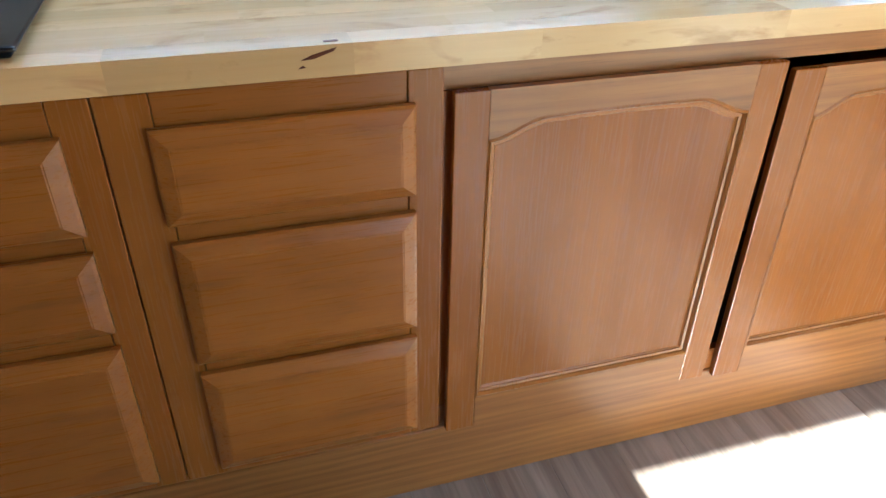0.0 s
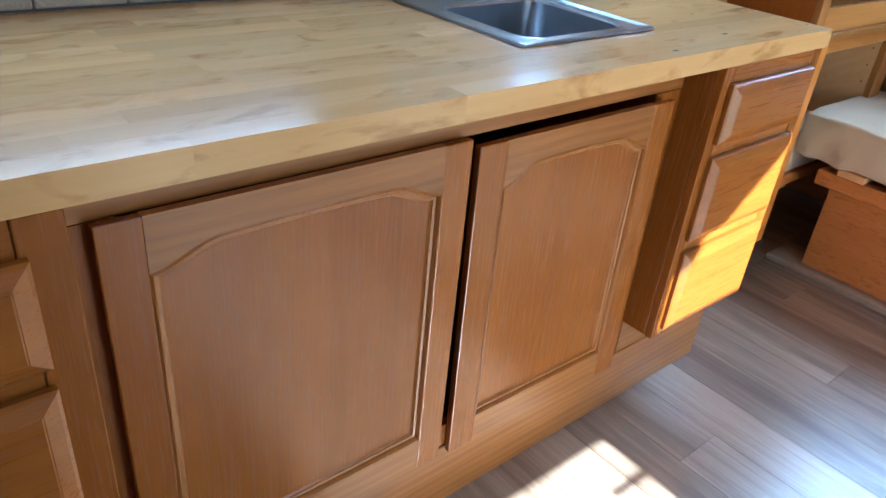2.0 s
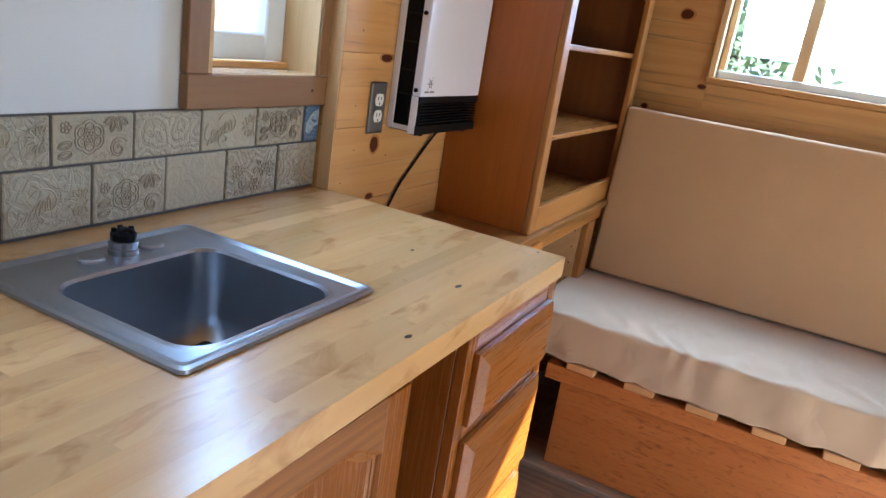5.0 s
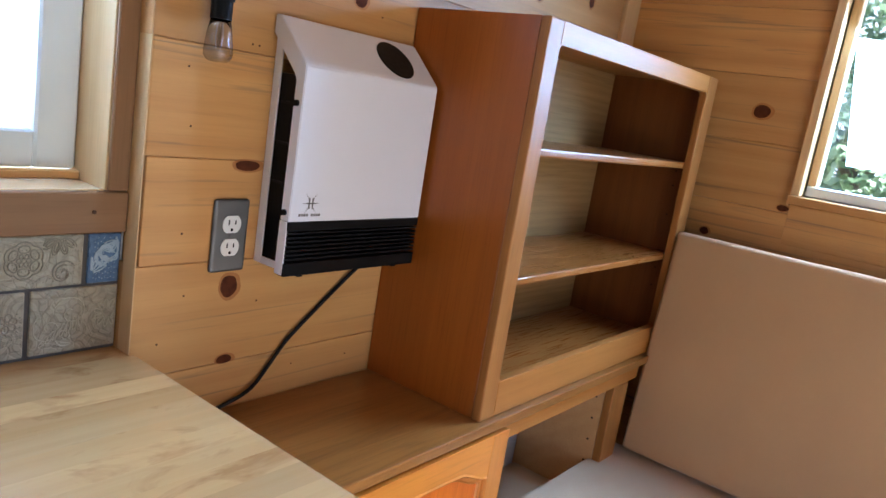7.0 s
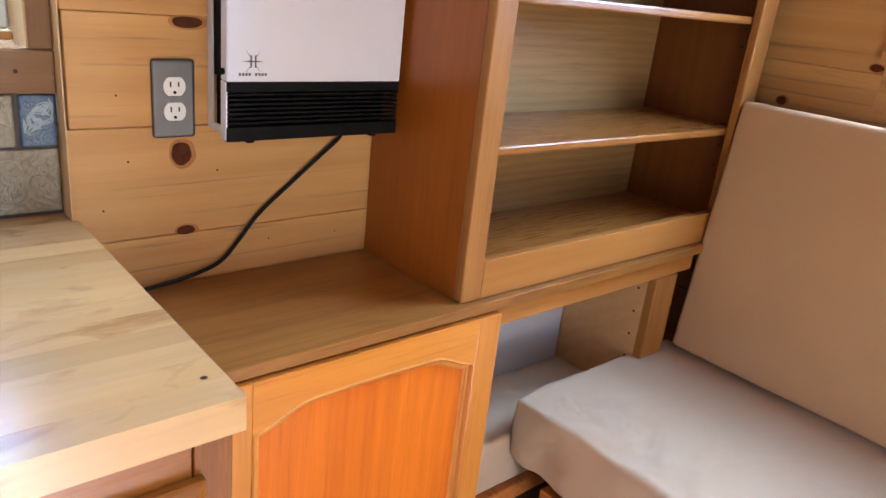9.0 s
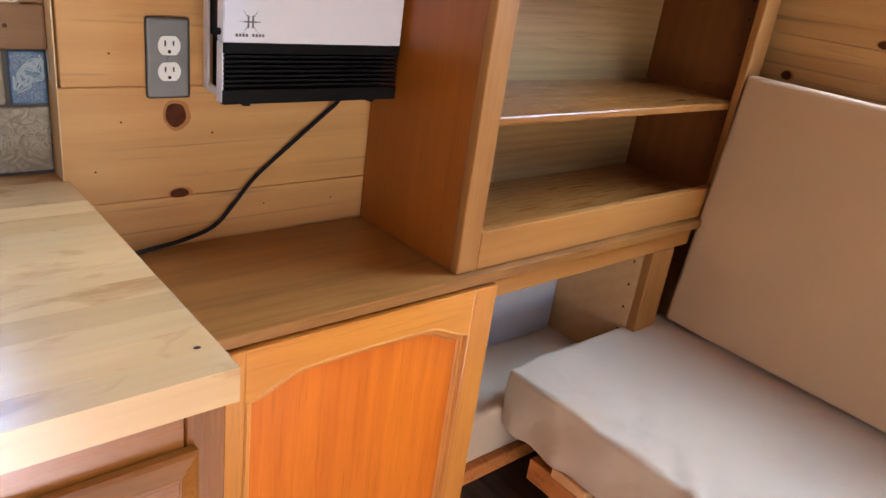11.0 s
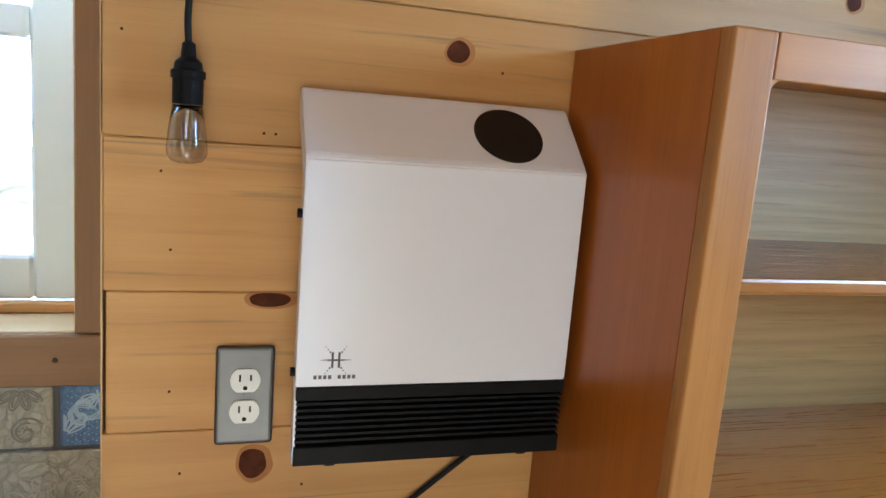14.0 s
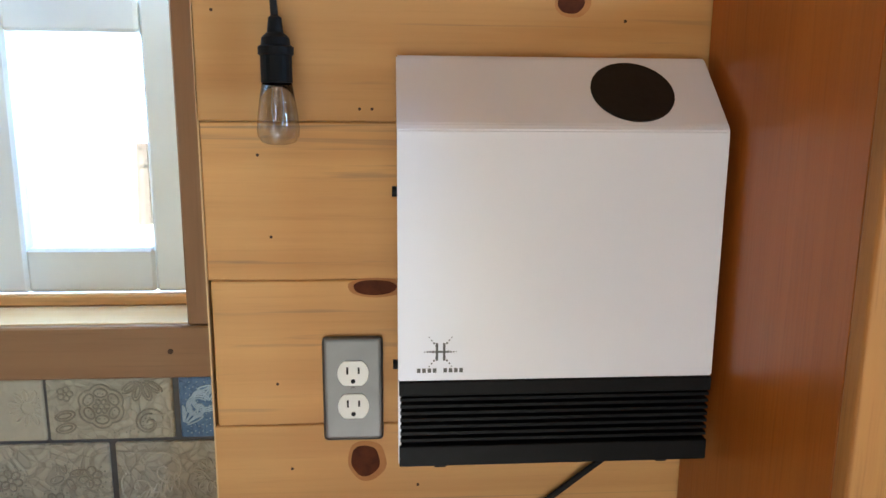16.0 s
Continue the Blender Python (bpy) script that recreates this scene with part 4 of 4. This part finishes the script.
for lift, shrink in ((-0.002, 1.0), (0.0012, 1.0), (0.0018, 0.97)):
    rings.append([bm.verts.new(centre + out * lift + shrink * (0.042 * math.cos(k * math.tau / 40) * Vector((1, 0, 0)) + 0.042 * math.sin(k * math.tau / 40) * tilt)) for k in range(40)])
for a, b in zip(rings, rings[1:]):
    for k in range(40):
        bm.faces.new((a[k], a[(k + 1) % 40], b[(k + 1) % 40], b[k]))
bm.faces.new(rings[-1])
bmesh.ops.recalc_face_normals(bm, faces=bm.faces[:])
part("display_disc", bm, mottled("dark_brown_disc", (0.014, 0.011, 0.009), (0.020, 0.016, 0.013), 5, 0.5, shine=0.12), heater, "round dark display disc")
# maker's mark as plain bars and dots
LX, LZ = 2.2222, 1.2265
bm = bmesh.new()
box(bm, LX - 0.0048, LX - 0.0024, HF - 0.0006, HF, LZ - 0.009, LZ + 0.009)
box(bm, LX + 0.0024, LX + 0.0048, HF - 0.0006, HF, LZ - 0.009, LZ + 0.009)
box(bm, LX - 0.006, LX + 0.006, HF - 0.0006, HF, LZ - 0.001, LZ + 0.001)
for s in (-1, 1):
    for k in range(4):
        w = 0.0011 - 0.0002 * k
        for px, pz in ((0.004 + 0.0024 * k, 0.006 + 0.003 * k), (0.004 + 0.0024 * k, -0.006 - 0.003 * k), (0.0075 + 0.0028 * k, 0.0)):
            box(bm, LX + s * px - w, LX + s * px + w, HF - 0.0006, HF, LZ + pz - w, LZ + pz + w)
part("mark", bm, logo_grey, heater, "small grey printed mark")
bm = bmesh.new()
for k in range(9):
    if k == 4:
        continue
    box(bm, LX - 0.0235 + k * 0.0053, LX - 0.0235 + k * 0.0053 + 0.0036, HF - 0.0006, HF, LZ - 0.0215, LZ - 0.0172)
part("mark_line", bm, logo_grey, heater, "line of small grey print")

outlet = thing("outlet", (2.131, 1.646, 1.095), "brushed steel duplex outlet plate with two white sockets", "outlet")
part("plate", block(2.0975, 2.164, 1.6425, 1.6498, 1.096, 1.217, 0.005, 3), plate_steel, outlet)
for zc in (1.176, 1.1375):
    pts = [(2.131 + 0.0172 * math.cos(a), zc + 0.0172 * max(-0.82, min(0.82, math.sin(a)))) for a in [k * math.tau / 32 for k in range(32)]]
    s = part("receptacle", prism(bmesh.new(), pts, 1.6405, 1.6424), socket_white, outlet, "white plastic socket")
    for dx, h in ((-0.0062, 0.0042), (0.0062, 0.0036)):
        part("slot", block(2.131 + dx - 0.0011, 2.131 + dx + 0.0011, 1.6399, 1.6404, zc + 0.0035 - h, zc + 0.0035 + h), black_plastic, s)
    part("slot", tube(bmesh.new(), (2.131, 1.6404, zc - 0.0088), (2.131, 1.6399, zc - 0.0088), 0.0026, sides=12), black_plastic, s)
part("screw", tube(bmesh.new(), (2.131, 1.6424, 1.1567), (2.131, 1.6412, 1.1567), 0.0028, sides=12), plate_steel, outlet)

cord = part("power_cord", cable(bmesh.new(), [(2.425, 1.612, 1.105), (2.43, 1.638, 1.08), (2.40, 1.643, 1.052), (2.335, 1.644, 1.000), (2.276, 1.643, 0.952), (2.238, 1.642, 0.908), (2.203, 1.640, 0.874), (2.15, 1.634, 0.860), (2.09, 1.628, 0.8545), (2.00, 1.61, 0.8512)], 0.0036), rubber, smooth=True)
tagged(cord, "black heater cord hanging to the low cabinet top", "cord")

light = thing("string_light", (2.062, 1.63, 1.43), "hanging black string light with a clear glass bulb, unlit", "light")
part("socket", lathe(bmesh.new(), (2.062, 1.622, 1.488), [(0.0005, 0.0), (0.0155, 0.0), (0.0155, 0.026), (0.0175, 0.027), (0.0175, 0.034), (0.0145, 0.036), (0.0135, 0.043), (0.008, 0.048), (0.0065, 0.062), (0.0035, 0.064)]), black_plastic, light, smooth=False)
part("cord", cable(bmesh.new(), [(2.062, 1.622, 1.548), (2.0605, 1.624, 1.575), (2.062, 1.627, 1.603)], 0.0038), rubber, light, smooth=True)
part("junction", cable(bmesh.new(), [(2.035, 1.630, 1.617), (2.05, 1.629, 1.607), (2.062, 1.628, 1.603), (2.075, 1.629, 1.607), (2.09, 1.630, 1.617)], 0.0072, 10), rubber, light, smooth=True)
part("run_cord", cable(bmesh.new(), [(2.032, 1.632, 1.618), (2.018, 1.636, 1.635), (2.012, 1.638, 1.70), (1.992, 1.641, 1.95), (1.990, 1.641, 2.449)], 0.0035), rubber, light, smooth=True)
part("run_cord", cable(bmesh.new(), [(2.093, 1.632, 1.618), (2.107, 1.636, 1.632), (2.115, 1.639, 1.68), (2.18, 1.641, 1.95), (2.25, 1.641, 2.449)], 0.0035), rubber, light, smooth=True)
b_ob = part("bulb", lathe(bmesh.new(), (2.062, 1.622, 1.4265), [(0.0005, 0.0), (0.010, 0.0006), (0.0165, 0.003), (0.0206, 0.009), (0.0212, 0.015), (0.0202, 0.028), (0.0178, 0.044), (0.0150, 0.0610), (0.0142, 0.0610), (0.0170, 0.044), (0.0194, 0.028), (0.0204, 0.015), (0.0198, 0.0094), (0.0160, 0.0038), (0.0097, 0.0014), (0.0005, 0.0008)], 28), bulb_glass, light, "clear glass bulb", True)
b_ob.visible_shadow = False
part("stem", lathe(bmesh.new(), (2.062, 1.622, 1.450), [(0.0005, 0.0), (0.002, 0.001), (0.0035, 0.03), (0.006, 0.0375), (0.0005, 0.0376)], 12), bulb_glass, light)
for s in (-1, 1):
    part("filament", cable(bmesh.new(), [(2.062 + s * 0.003, 1.622, 1.485), (2.062 + s * 0.006, 1.622, 1.465), (2.062 + s * 0.004, 1.622, 1.446)], 0.0004, 5, 3), steel, light)

# ---- outdoors ----
ground = part("ground", block(-400, 400, -400, 400, -0.75, -0.70), grass)
tagged(ground, "sunlit grass around the cabin", "ground", kind="structure")

# emissive sheets, added to burn out the window view and feed reflections
glow_mat, glow_nt, glow_b = base_material("glow_sheet", 1.0)
glow_vec, _ = coords(glow_nt, (1, 1, 1))
glow_n = node(glow_nt, "ShaderNodeTexNoise", Scale=0.12, Detail=5.0)
glow_nt.links.new(glow_vec, glow_n.inputs["Vector"])
glow_col = mix(glow_nt, ramp(glow_nt, glow_n.outputs["Fac"], 0.35, 0.65), (0.48, 0.72, 0.95), (0.66, 0.85, 1.0))
glow_nt.links.new(glow_col, glow_b.inputs["Emission Color"])
glow_b.inputs["Emission Strength"].default_value = 0.30
backdrop = part("backdrop", block(-80, 80, 60, 60.1, -1, 30), glow_mat)
tagged(backdrop, "added glowing sheet for the bright distance beyond the trees", "backdrop", kind="structure")
backdrop2 = part("backdrop", block(70, 70.1, -60, 60, -1, 30), glow_mat)
tagged(backdrop2, "added glowing sheet for the bright distance beyond the trees", "backdrop", kind="structure")


def tree(x, y, height, spread, seed):
    rnd = random.Random(seed)
    t = thing("tree", (x, y, -0.70), "leafy green tree outside the window", "tree", "trees outside")
    trunk = bmesh.new()
    tube(trunk, (x, y, -0.70), (x + 0.1, y, height * 0.55), 0.14, 0.07, 10)
    for k in range(7):
        a, z = rnd.uniform(0, math.tau), height * rnd.uniform(0.2, 0.55)
        tube(trunk, (x + 0.05, y, z), (x + spread * 0.6 * math.cos(a), y + spread * 0.6 * math.sin(a), z + rnd.uniform(0.3, 1.0)), 0.05, 0.015, 6)
    part("trunk", trunk, bark, t)
    verts, faces = [], []
    clumps = [(rnd.gauss(0, 0.42) * spread, rnd.gauss(0, 0.42) * spread, height * rnd.uniform(0.2, 1.0), rnd.uniform(0.2, 0.5)) for _ in range(60)]
    for cx, cy, cz, cr in clumps:
        for _ in range(70):
            p = Vector((x + cx + rnd.gauss(0, cr), y + cy + rnd.gauss(0, cr), cz + rnd.gauss(0, cr * 0.7)))
            u = Vector((rnd.gauss(0, 1), rnd.gauss(0, 1), rnd.gauss(0, 1))).normalized()
            v = u.orthogonal().normalized()
            s = rnd.uniform(0.04, 0.09)
            k = len(verts)
            verts += [p - u * s, p + v * s * 0.5, p + u * s, p - v * s * 0.5]
            faces.append((k, k + 1, k + 2, k + 3))
    mesh = bpy.data.meshes.new("crown")
    mesh.from_pydata([w - Vector((x, y, -0.70)) for w in verts], [], faces)
    mesh.materials.append(leaf)
    crown = new("crown", mesh)
    crown.parent = t


tree(9.0, 1.95, 3.9, 1.0, 1)
tree(13.0, 3.4, 5.0, 1.5, 2)
tree(1.2, 13.0, 6.0, 1.8, 3)
tree(-2.5, 15.0, 7.0, 2.0, 4)
tree(3.5, 16.0, 6.0, 1.8, 5)

# ---- pieces of walls and floor ----
grout_strip = part("tile_backing", block(-0.95, 1.976, 1.6965, 1.6995, TOP + 0.001, 1.160), grout, north, "dark grout bed behind the tiles")


def tile_bm(w, h):
    return block(-w / 2, w / 2, -0.004, 0.003, 0.0, h, 0.003, 2)


tile_mesh = {}


def lay_tile(xa, xb, za, zb, mat):
    key = (round(xb - xa, 4), round(zb - za, 4), mat.name)
    if key not in tile_mesh:
        ob = part("tile", tile_bm(xb - xa, zb - za), mat)
        tile_mesh[key] = ob.data
        bpy.data.objects.remove(ob)
    piece("tile", tile_mesh[key], ((xa + xb) / 2, 1.696 + rng.uniform(-0.0006, 0.0006), za), north)


def relief(kind, w, h):
    """Raised flowers, curls, leaves and beads pressed into a tile, as thin ridges on its face."""
    bm = bmesh.new()
    r, y = 0.0011, -0.0042

    def ridge(points, closed=False):
        pts = [(px, y, pz) for px, pz in points if abs(px) < w / 2 - 0.004 and 0.004 < pz < h - 0.004]
        if len(pts) > 3:
            cable(bm, pts + (pts[:1] if closed and len(pts) == len(points) else []), r, 5, 2)

    def curl(cx, cz, size, turn, hand):
        ridge([(cx + hand * size * (1 - i / 22) * math.cos(turn + i * 0.42), cz + size * (1 - i / 22) * math.sin(turn + i * 0.42)) for i in range(20)])

    def petal(cx, cz, a, inner, length, width):
        mid = (inner + length) / 2
        ridge([(cx + (mid + (length - inner) / 2 * math.cos(k * math.tau / 10)) * math.cos(a) - width * math.sin(k * math.tau / 10) * math.sin(a),
                cz + (mid + (length - inner) / 2 * math.cos(k * math.tau / 10)) * math.sin(a) + width * math.sin(k * math.tau / 10) * math.cos(a)) for k in range(10)], True)

    def bead(cx, cz, size=0.0013):
        if abs(cx) < w / 2 - 0.005 and 0.005 < cz < h - 0.005:
            bmesh.ops.create_icosphere(bm, subdivisions=1, radius=size, matrix=Matrix.Translation((cx, y, cz)))

    if kind == 0:
        fx, fz = -w * 0.07, h * 0.55
        ridge([(fx + (0.0235 + 0.0032 * abs(math.sin(3 * k * math.tau / 48))) * math.cos(k * math.tau / 48), fz + (0.0235 + 0.0032 * abs(math.sin(3 * k * math.tau / 48))) * math.sin(k * math.tau / 48)) for k in range(48)], True)
        for k in range(6):
            petal(fx, fz, k * math.tau / 6, 0.003, 0.0095, 0.0026)
            petal(fx, fz, (k + 0.5) * math.tau / 6, 0.011, 0.0215, 0.0075)
        for k in range(18):
            bead(fx + 0.0155 * math.cos(k * math.tau / 18), fz + 0.0155 * math.sin(k * math.tau / 18), 0.0009)
        curl(w * 0.30, h * 0.26, 0.0195, 0.6, 1)
        curl(w * 0.30, h * 0.26, 0.0125, 1.2, 1)
        for k in range(9):
            bead(w * 0.30 + 0.007 * math.cos(k * 0.7), h * 0.26 + 0.007 * math.sin(k * 0.7), 0.0011)
            bead(w * 0.02 + 0.0045 * k, h * 0.12 + 0.002 * (k % 3), 0.001)
        for k in range(4):
            petal(w * 0.26, h * 0.98, -math.pi / 2 + (k - 1.5) * 0.62, 0.005, 0.028, 0.0048)
            petal(w * 0.26, h * 0.98, -math.pi / 2 + (k - 1.5) * 0.62, 0.009, 0.024, 0.0022)
        for k in range(5):
            petal(-w * 0.35, h * 0.76, k * math.tau / 5, 0.002, 0.009, 0.0034)
        for k in range(2):
            petal(-w * 0.46, h * (0.16 + 0.2 * k), 0.25, 0.003, 0.026, 0.0058)
            petal(-w * 0.46, h * (0.16 + 0.2 * k), 0.25, 0.006, 0.022, 0.0028)
    elif kind == 1:
        for k in range(11):
            petal(w * 0.38, h * 0.55, k * math.tau / 11, 0.008, 0.022, 0.0028)
        curl(-w * 0.05, h * 0.62, 0.026, 0.4, -1)
        curl(-w * 0.30, h * 0.40, 0.024, 2.2, 1)
        curl(-w * 0.12, h * 0.25, 0.016, 4.0, -1)
        for k in range(7):
            petal(-w * 0.42 + k * 0.010, h * 0.10 + 0.004 * k, 0.9 + 0.12 * k, 0.004, 0.024, 0.0028)
    elif kind == 2:
        for fx, fz in ((-0.30, 0.7), (0.05, 0.3), (0.34, 0.72)):
            for k in range(6):
                petal(w * fx, h * fz, k * math.tau / 6 + fx, 0.003, 0.014, 0.0045)
            for k in range(16):
                bead(w * fx + 0.018 * math.cos(k * math.tau / 16), h * fz + 0.018 * math.sin(k * math.tau / 16))
        for k in range(4):
            petal(w * 0.15, h * 0.75, 0.3 + k * 1.6, 0.004, 0.02, 0.004)
            petal(-w * 0.2, h * 0.2, 0.3 + k * 1.6, 0.004, 0.02, 0.004)
    else:
        for a in (0.0, 0.003, 0.006):
            curl(-0.002, h * 0.50, 0.0185 - a, 0.4 + a * 60, 1)
            curl(0.004, h * 0.66, 0.0235 - a, 2.1, -1)
        for k in range(4):
            petal(-0.020, h * 0.20, 0.5 + 0.35 * k, 0.006, 0.026, 0.002)
            petal(0.018, h * 0.86, 3.4 + 0.3 * k, 0.004, 0.02, 0.002)
        for k in range(90):
            bead(-0.020 + (k % 10) * 0.0044, 0.007 + (k // 10) * 0.0078 + 0.002 * (k % 2), 0.0008)
    return bm


relief_mesh = {}


def lay_relief(kind, xa, xb, za, zb, mat):
    key = (kind, round(xb - xa, 4), mat.name)
    if key not in relief_mesh:
        bm = relief(kind, xb - xa, zb - za)
        mesh = bpy.data.meshes.new("relief")
        bm.to_mesh(mesh)
        bm.free()
        mesh.materials.append(mat)
        relief_mesh[key] = mesh
    piece("relief", relief_mesh[key], ((xa + xb) / 2, 1.6958, za), north)


PITCH = 0.1456
lay_relief(3, 1.926, 1.974, 1.081, 1.157, tile_blue_ridge)
lay_relief(1, 1.849, 1.974, 0.980, 1.077, tile_pale)
for k, kind in enumerate((0, 1, -1, 0, 1, 2, -1, 0)):
    if kind >= 0:
        lay_relief(kind, 1.9225 - (k + 1) * PITCH, 1.9225 - k * PITCH - 0.0035, 1.081, 1.157, tile_pale if kind == 1 else tile_ridge)
for k, kind in enumerate((2, -1, 0, 1, 2, 0, -1, 2)):
    if kind >= 0:
        lay_relief(kind, 1.8455 - (k + 1) * PITCH, 1.8455 - k * PITCH - 0.0035, 0.980, 1.077, tile_pale if kind == 1 else tile_ridge)
lay_tile(1.926, 1.974, 1.081, 1.157, tile_blue)
lay_tile(1.849, 1.974, 0.980, 1.077, tile_clay)
for k in range(19):
    lay_tile(1.9225 - (k + 1) * PITCH, 1.9225 - k * PITCH - 0.0035, 1.081, 1.157, tile_clay)
    lay_tile(1.8455 - (k + 1) * PITCH, 1.8455 - k * PITCH - 0.0035, 0.980, 1.077, tile_clay)

JOINTS = [-0.05, 0.10, 0.265, 0.43, 0.595, 0.765, 0.932, 1.113, 1.280, 1.4495, 1.620, 1.790, 1.960, 2.130, 2.300, 2.449]
for i, (a, b) in enumerate(zip(JOINTS, JOINTS[1:])):
    left = 1.977 + (0.004, -0.002, 0.003, 0.0, -0.003)[i % 5]
    end = 3.449
    if a > 1.5:
        end = 3.365
    part("plank", block(left, end, 1.6502, 1.6995, a + 0.0004, b - 0.0004, 0.0014), pine_x, north)
part("plank", block(1.985, 2.5165, 1.6495, 1.656, 0.848, 0.931, 0.001), pine_x, north)
part("corner_board", block(3.366, 3.449, 1.640, 1.6995, 1.601, 2.449, 0.002), pine_z, north)
for i, (a, b) in enumerate(zip(JOINTS, JOINTS[1:])):
    if b < 0.1:
        continue
    spans = [(BACK_Y, 1.649)]
    if b > W2[2] - 0.02 and a < W2[3] + 0.02:
        spans = [(BACK_Y, W2[0] - 0.021), (W2[1] + 0.023, 1.649)]
    for c, d in spans:
        for lo, hi in (((a, b),) if not (a < W2[2] - 0.023 < b) else ((a, W2[2] - 0.024),) if c < 0 and d > 1.5 else ((a, b),)):
            part("plank", block(RIGHT_X, RIGHT_X + 0.0175, c, d, lo + 0.0004, hi - 0.0004, 0.0014), pine_y, east)
part("plank", block(RIGHT_X - 0.001, RIGHT_X + 0.0175, W2[0] - 0.3, W2[1] + 0.021, 1.2000, W2[2] - 0.0235, 0.0022), pine_y, east)


def knot(wall, plane, u, z, ru, rz, face):
    """A dark knot, set in the face of a plank."""
    n = 28
    pts = [(ru * math.cos(k * math.tau / n) * (1 + 0.06 * math.sin(2 * k * math.tau / n + u * 40) + 0.025 * math.sin(5 * k * math.tau / n + z * 50)), rz * math.sin(k * math.tau / n) * (1 + 0.05 * math.sin(3 * k * math.tau / n + z * 30))) for k in range(n)]
    bm = prism(bmesh.new(), [(p, q) for p, q in pts], -0.0005, 0.0005)
    m = Matrix.Translation((u, face, z)) if plane == "y" else Matrix.Translation((face, u, z)) @ Matrix.Rotation(radians(-90), 4, "Z")
    bmesh.ops.transform(bm, matrix=m, verts=bm.verts[:])
    part("knot", bm, knot_brown, wall)
    ring = prism(bmesh.new(), [(p * 1.35 + 0.002, q * 1.3) for p, q in pts], -0.00025, 0.0005)
    bmesh.ops.transform(ring, matrix=m, verts=ring.verts[:])
    part("knot_ring", ring, knot_ring, wall)


for u, z, ru, rz in ((2.143, 1.068, 0.017, 0.019), (2.362, 1.574, 0.014, 0.013), (2.156, 1.2715, 0.025, 0.0085), (2.148, 0.937, 0.016, 0.008),
                     (2.93, 1.70, 0.013, 0.012), (3.18, 1.735, 0.012, 0.015)):
    knot(north, "y", u, z, ru, rz, 1.6500)
for u, z, ru, rz in ((1.242, 1.528, 0.022, 0.017), (1.135, 1.292, 0.014, 0.008), (0.85, 1.312, 0.018, 0.007), (0.69, 1.255, 0.013, 0.008), (1.32, 1.19, 0.012, 0.01)):
    knot(east, "x", u, z, ru, rz, RIGHT_X)
for u, z in ((2.046, 1.328), (2.047, 1.162), (2.203, 1.036), (2.035, 1.415), (1.995, 1.56), (2.06, 1.06), (2.155, 1.463), (2.142, 1.463), (2.42, 1.555), (2.44, 0.895), (2.02, 0.985), (2.30, 0.90)):
    part("nail", tube(bmesh.new(), (u, 1.6494, z), (u, 1.6505, z), 0.0017, sides=8), nail_dark, north)

rng2 = random.Random(8)
PLANK_W = 0.152
x = LEFT_X
while x < RIGHT_X:
    y = BACK_Y - rng2.uniform(0, 0.8)
    while y < 1.64:
        a, b = max(y, BACK_Y), min(y + 1.2, 1.64)
        if b - a > 0.02:
            part("plank", block(x + 0.0003, min(x + PLANK_W, RIGHT_X) - 0.0003, a + 0.0003, b - 0.0003, FLOOR - 0.005, FLOOR, 0.0005), vinyl, floor_ob)
        y += 1.2
    x += PLANK_W
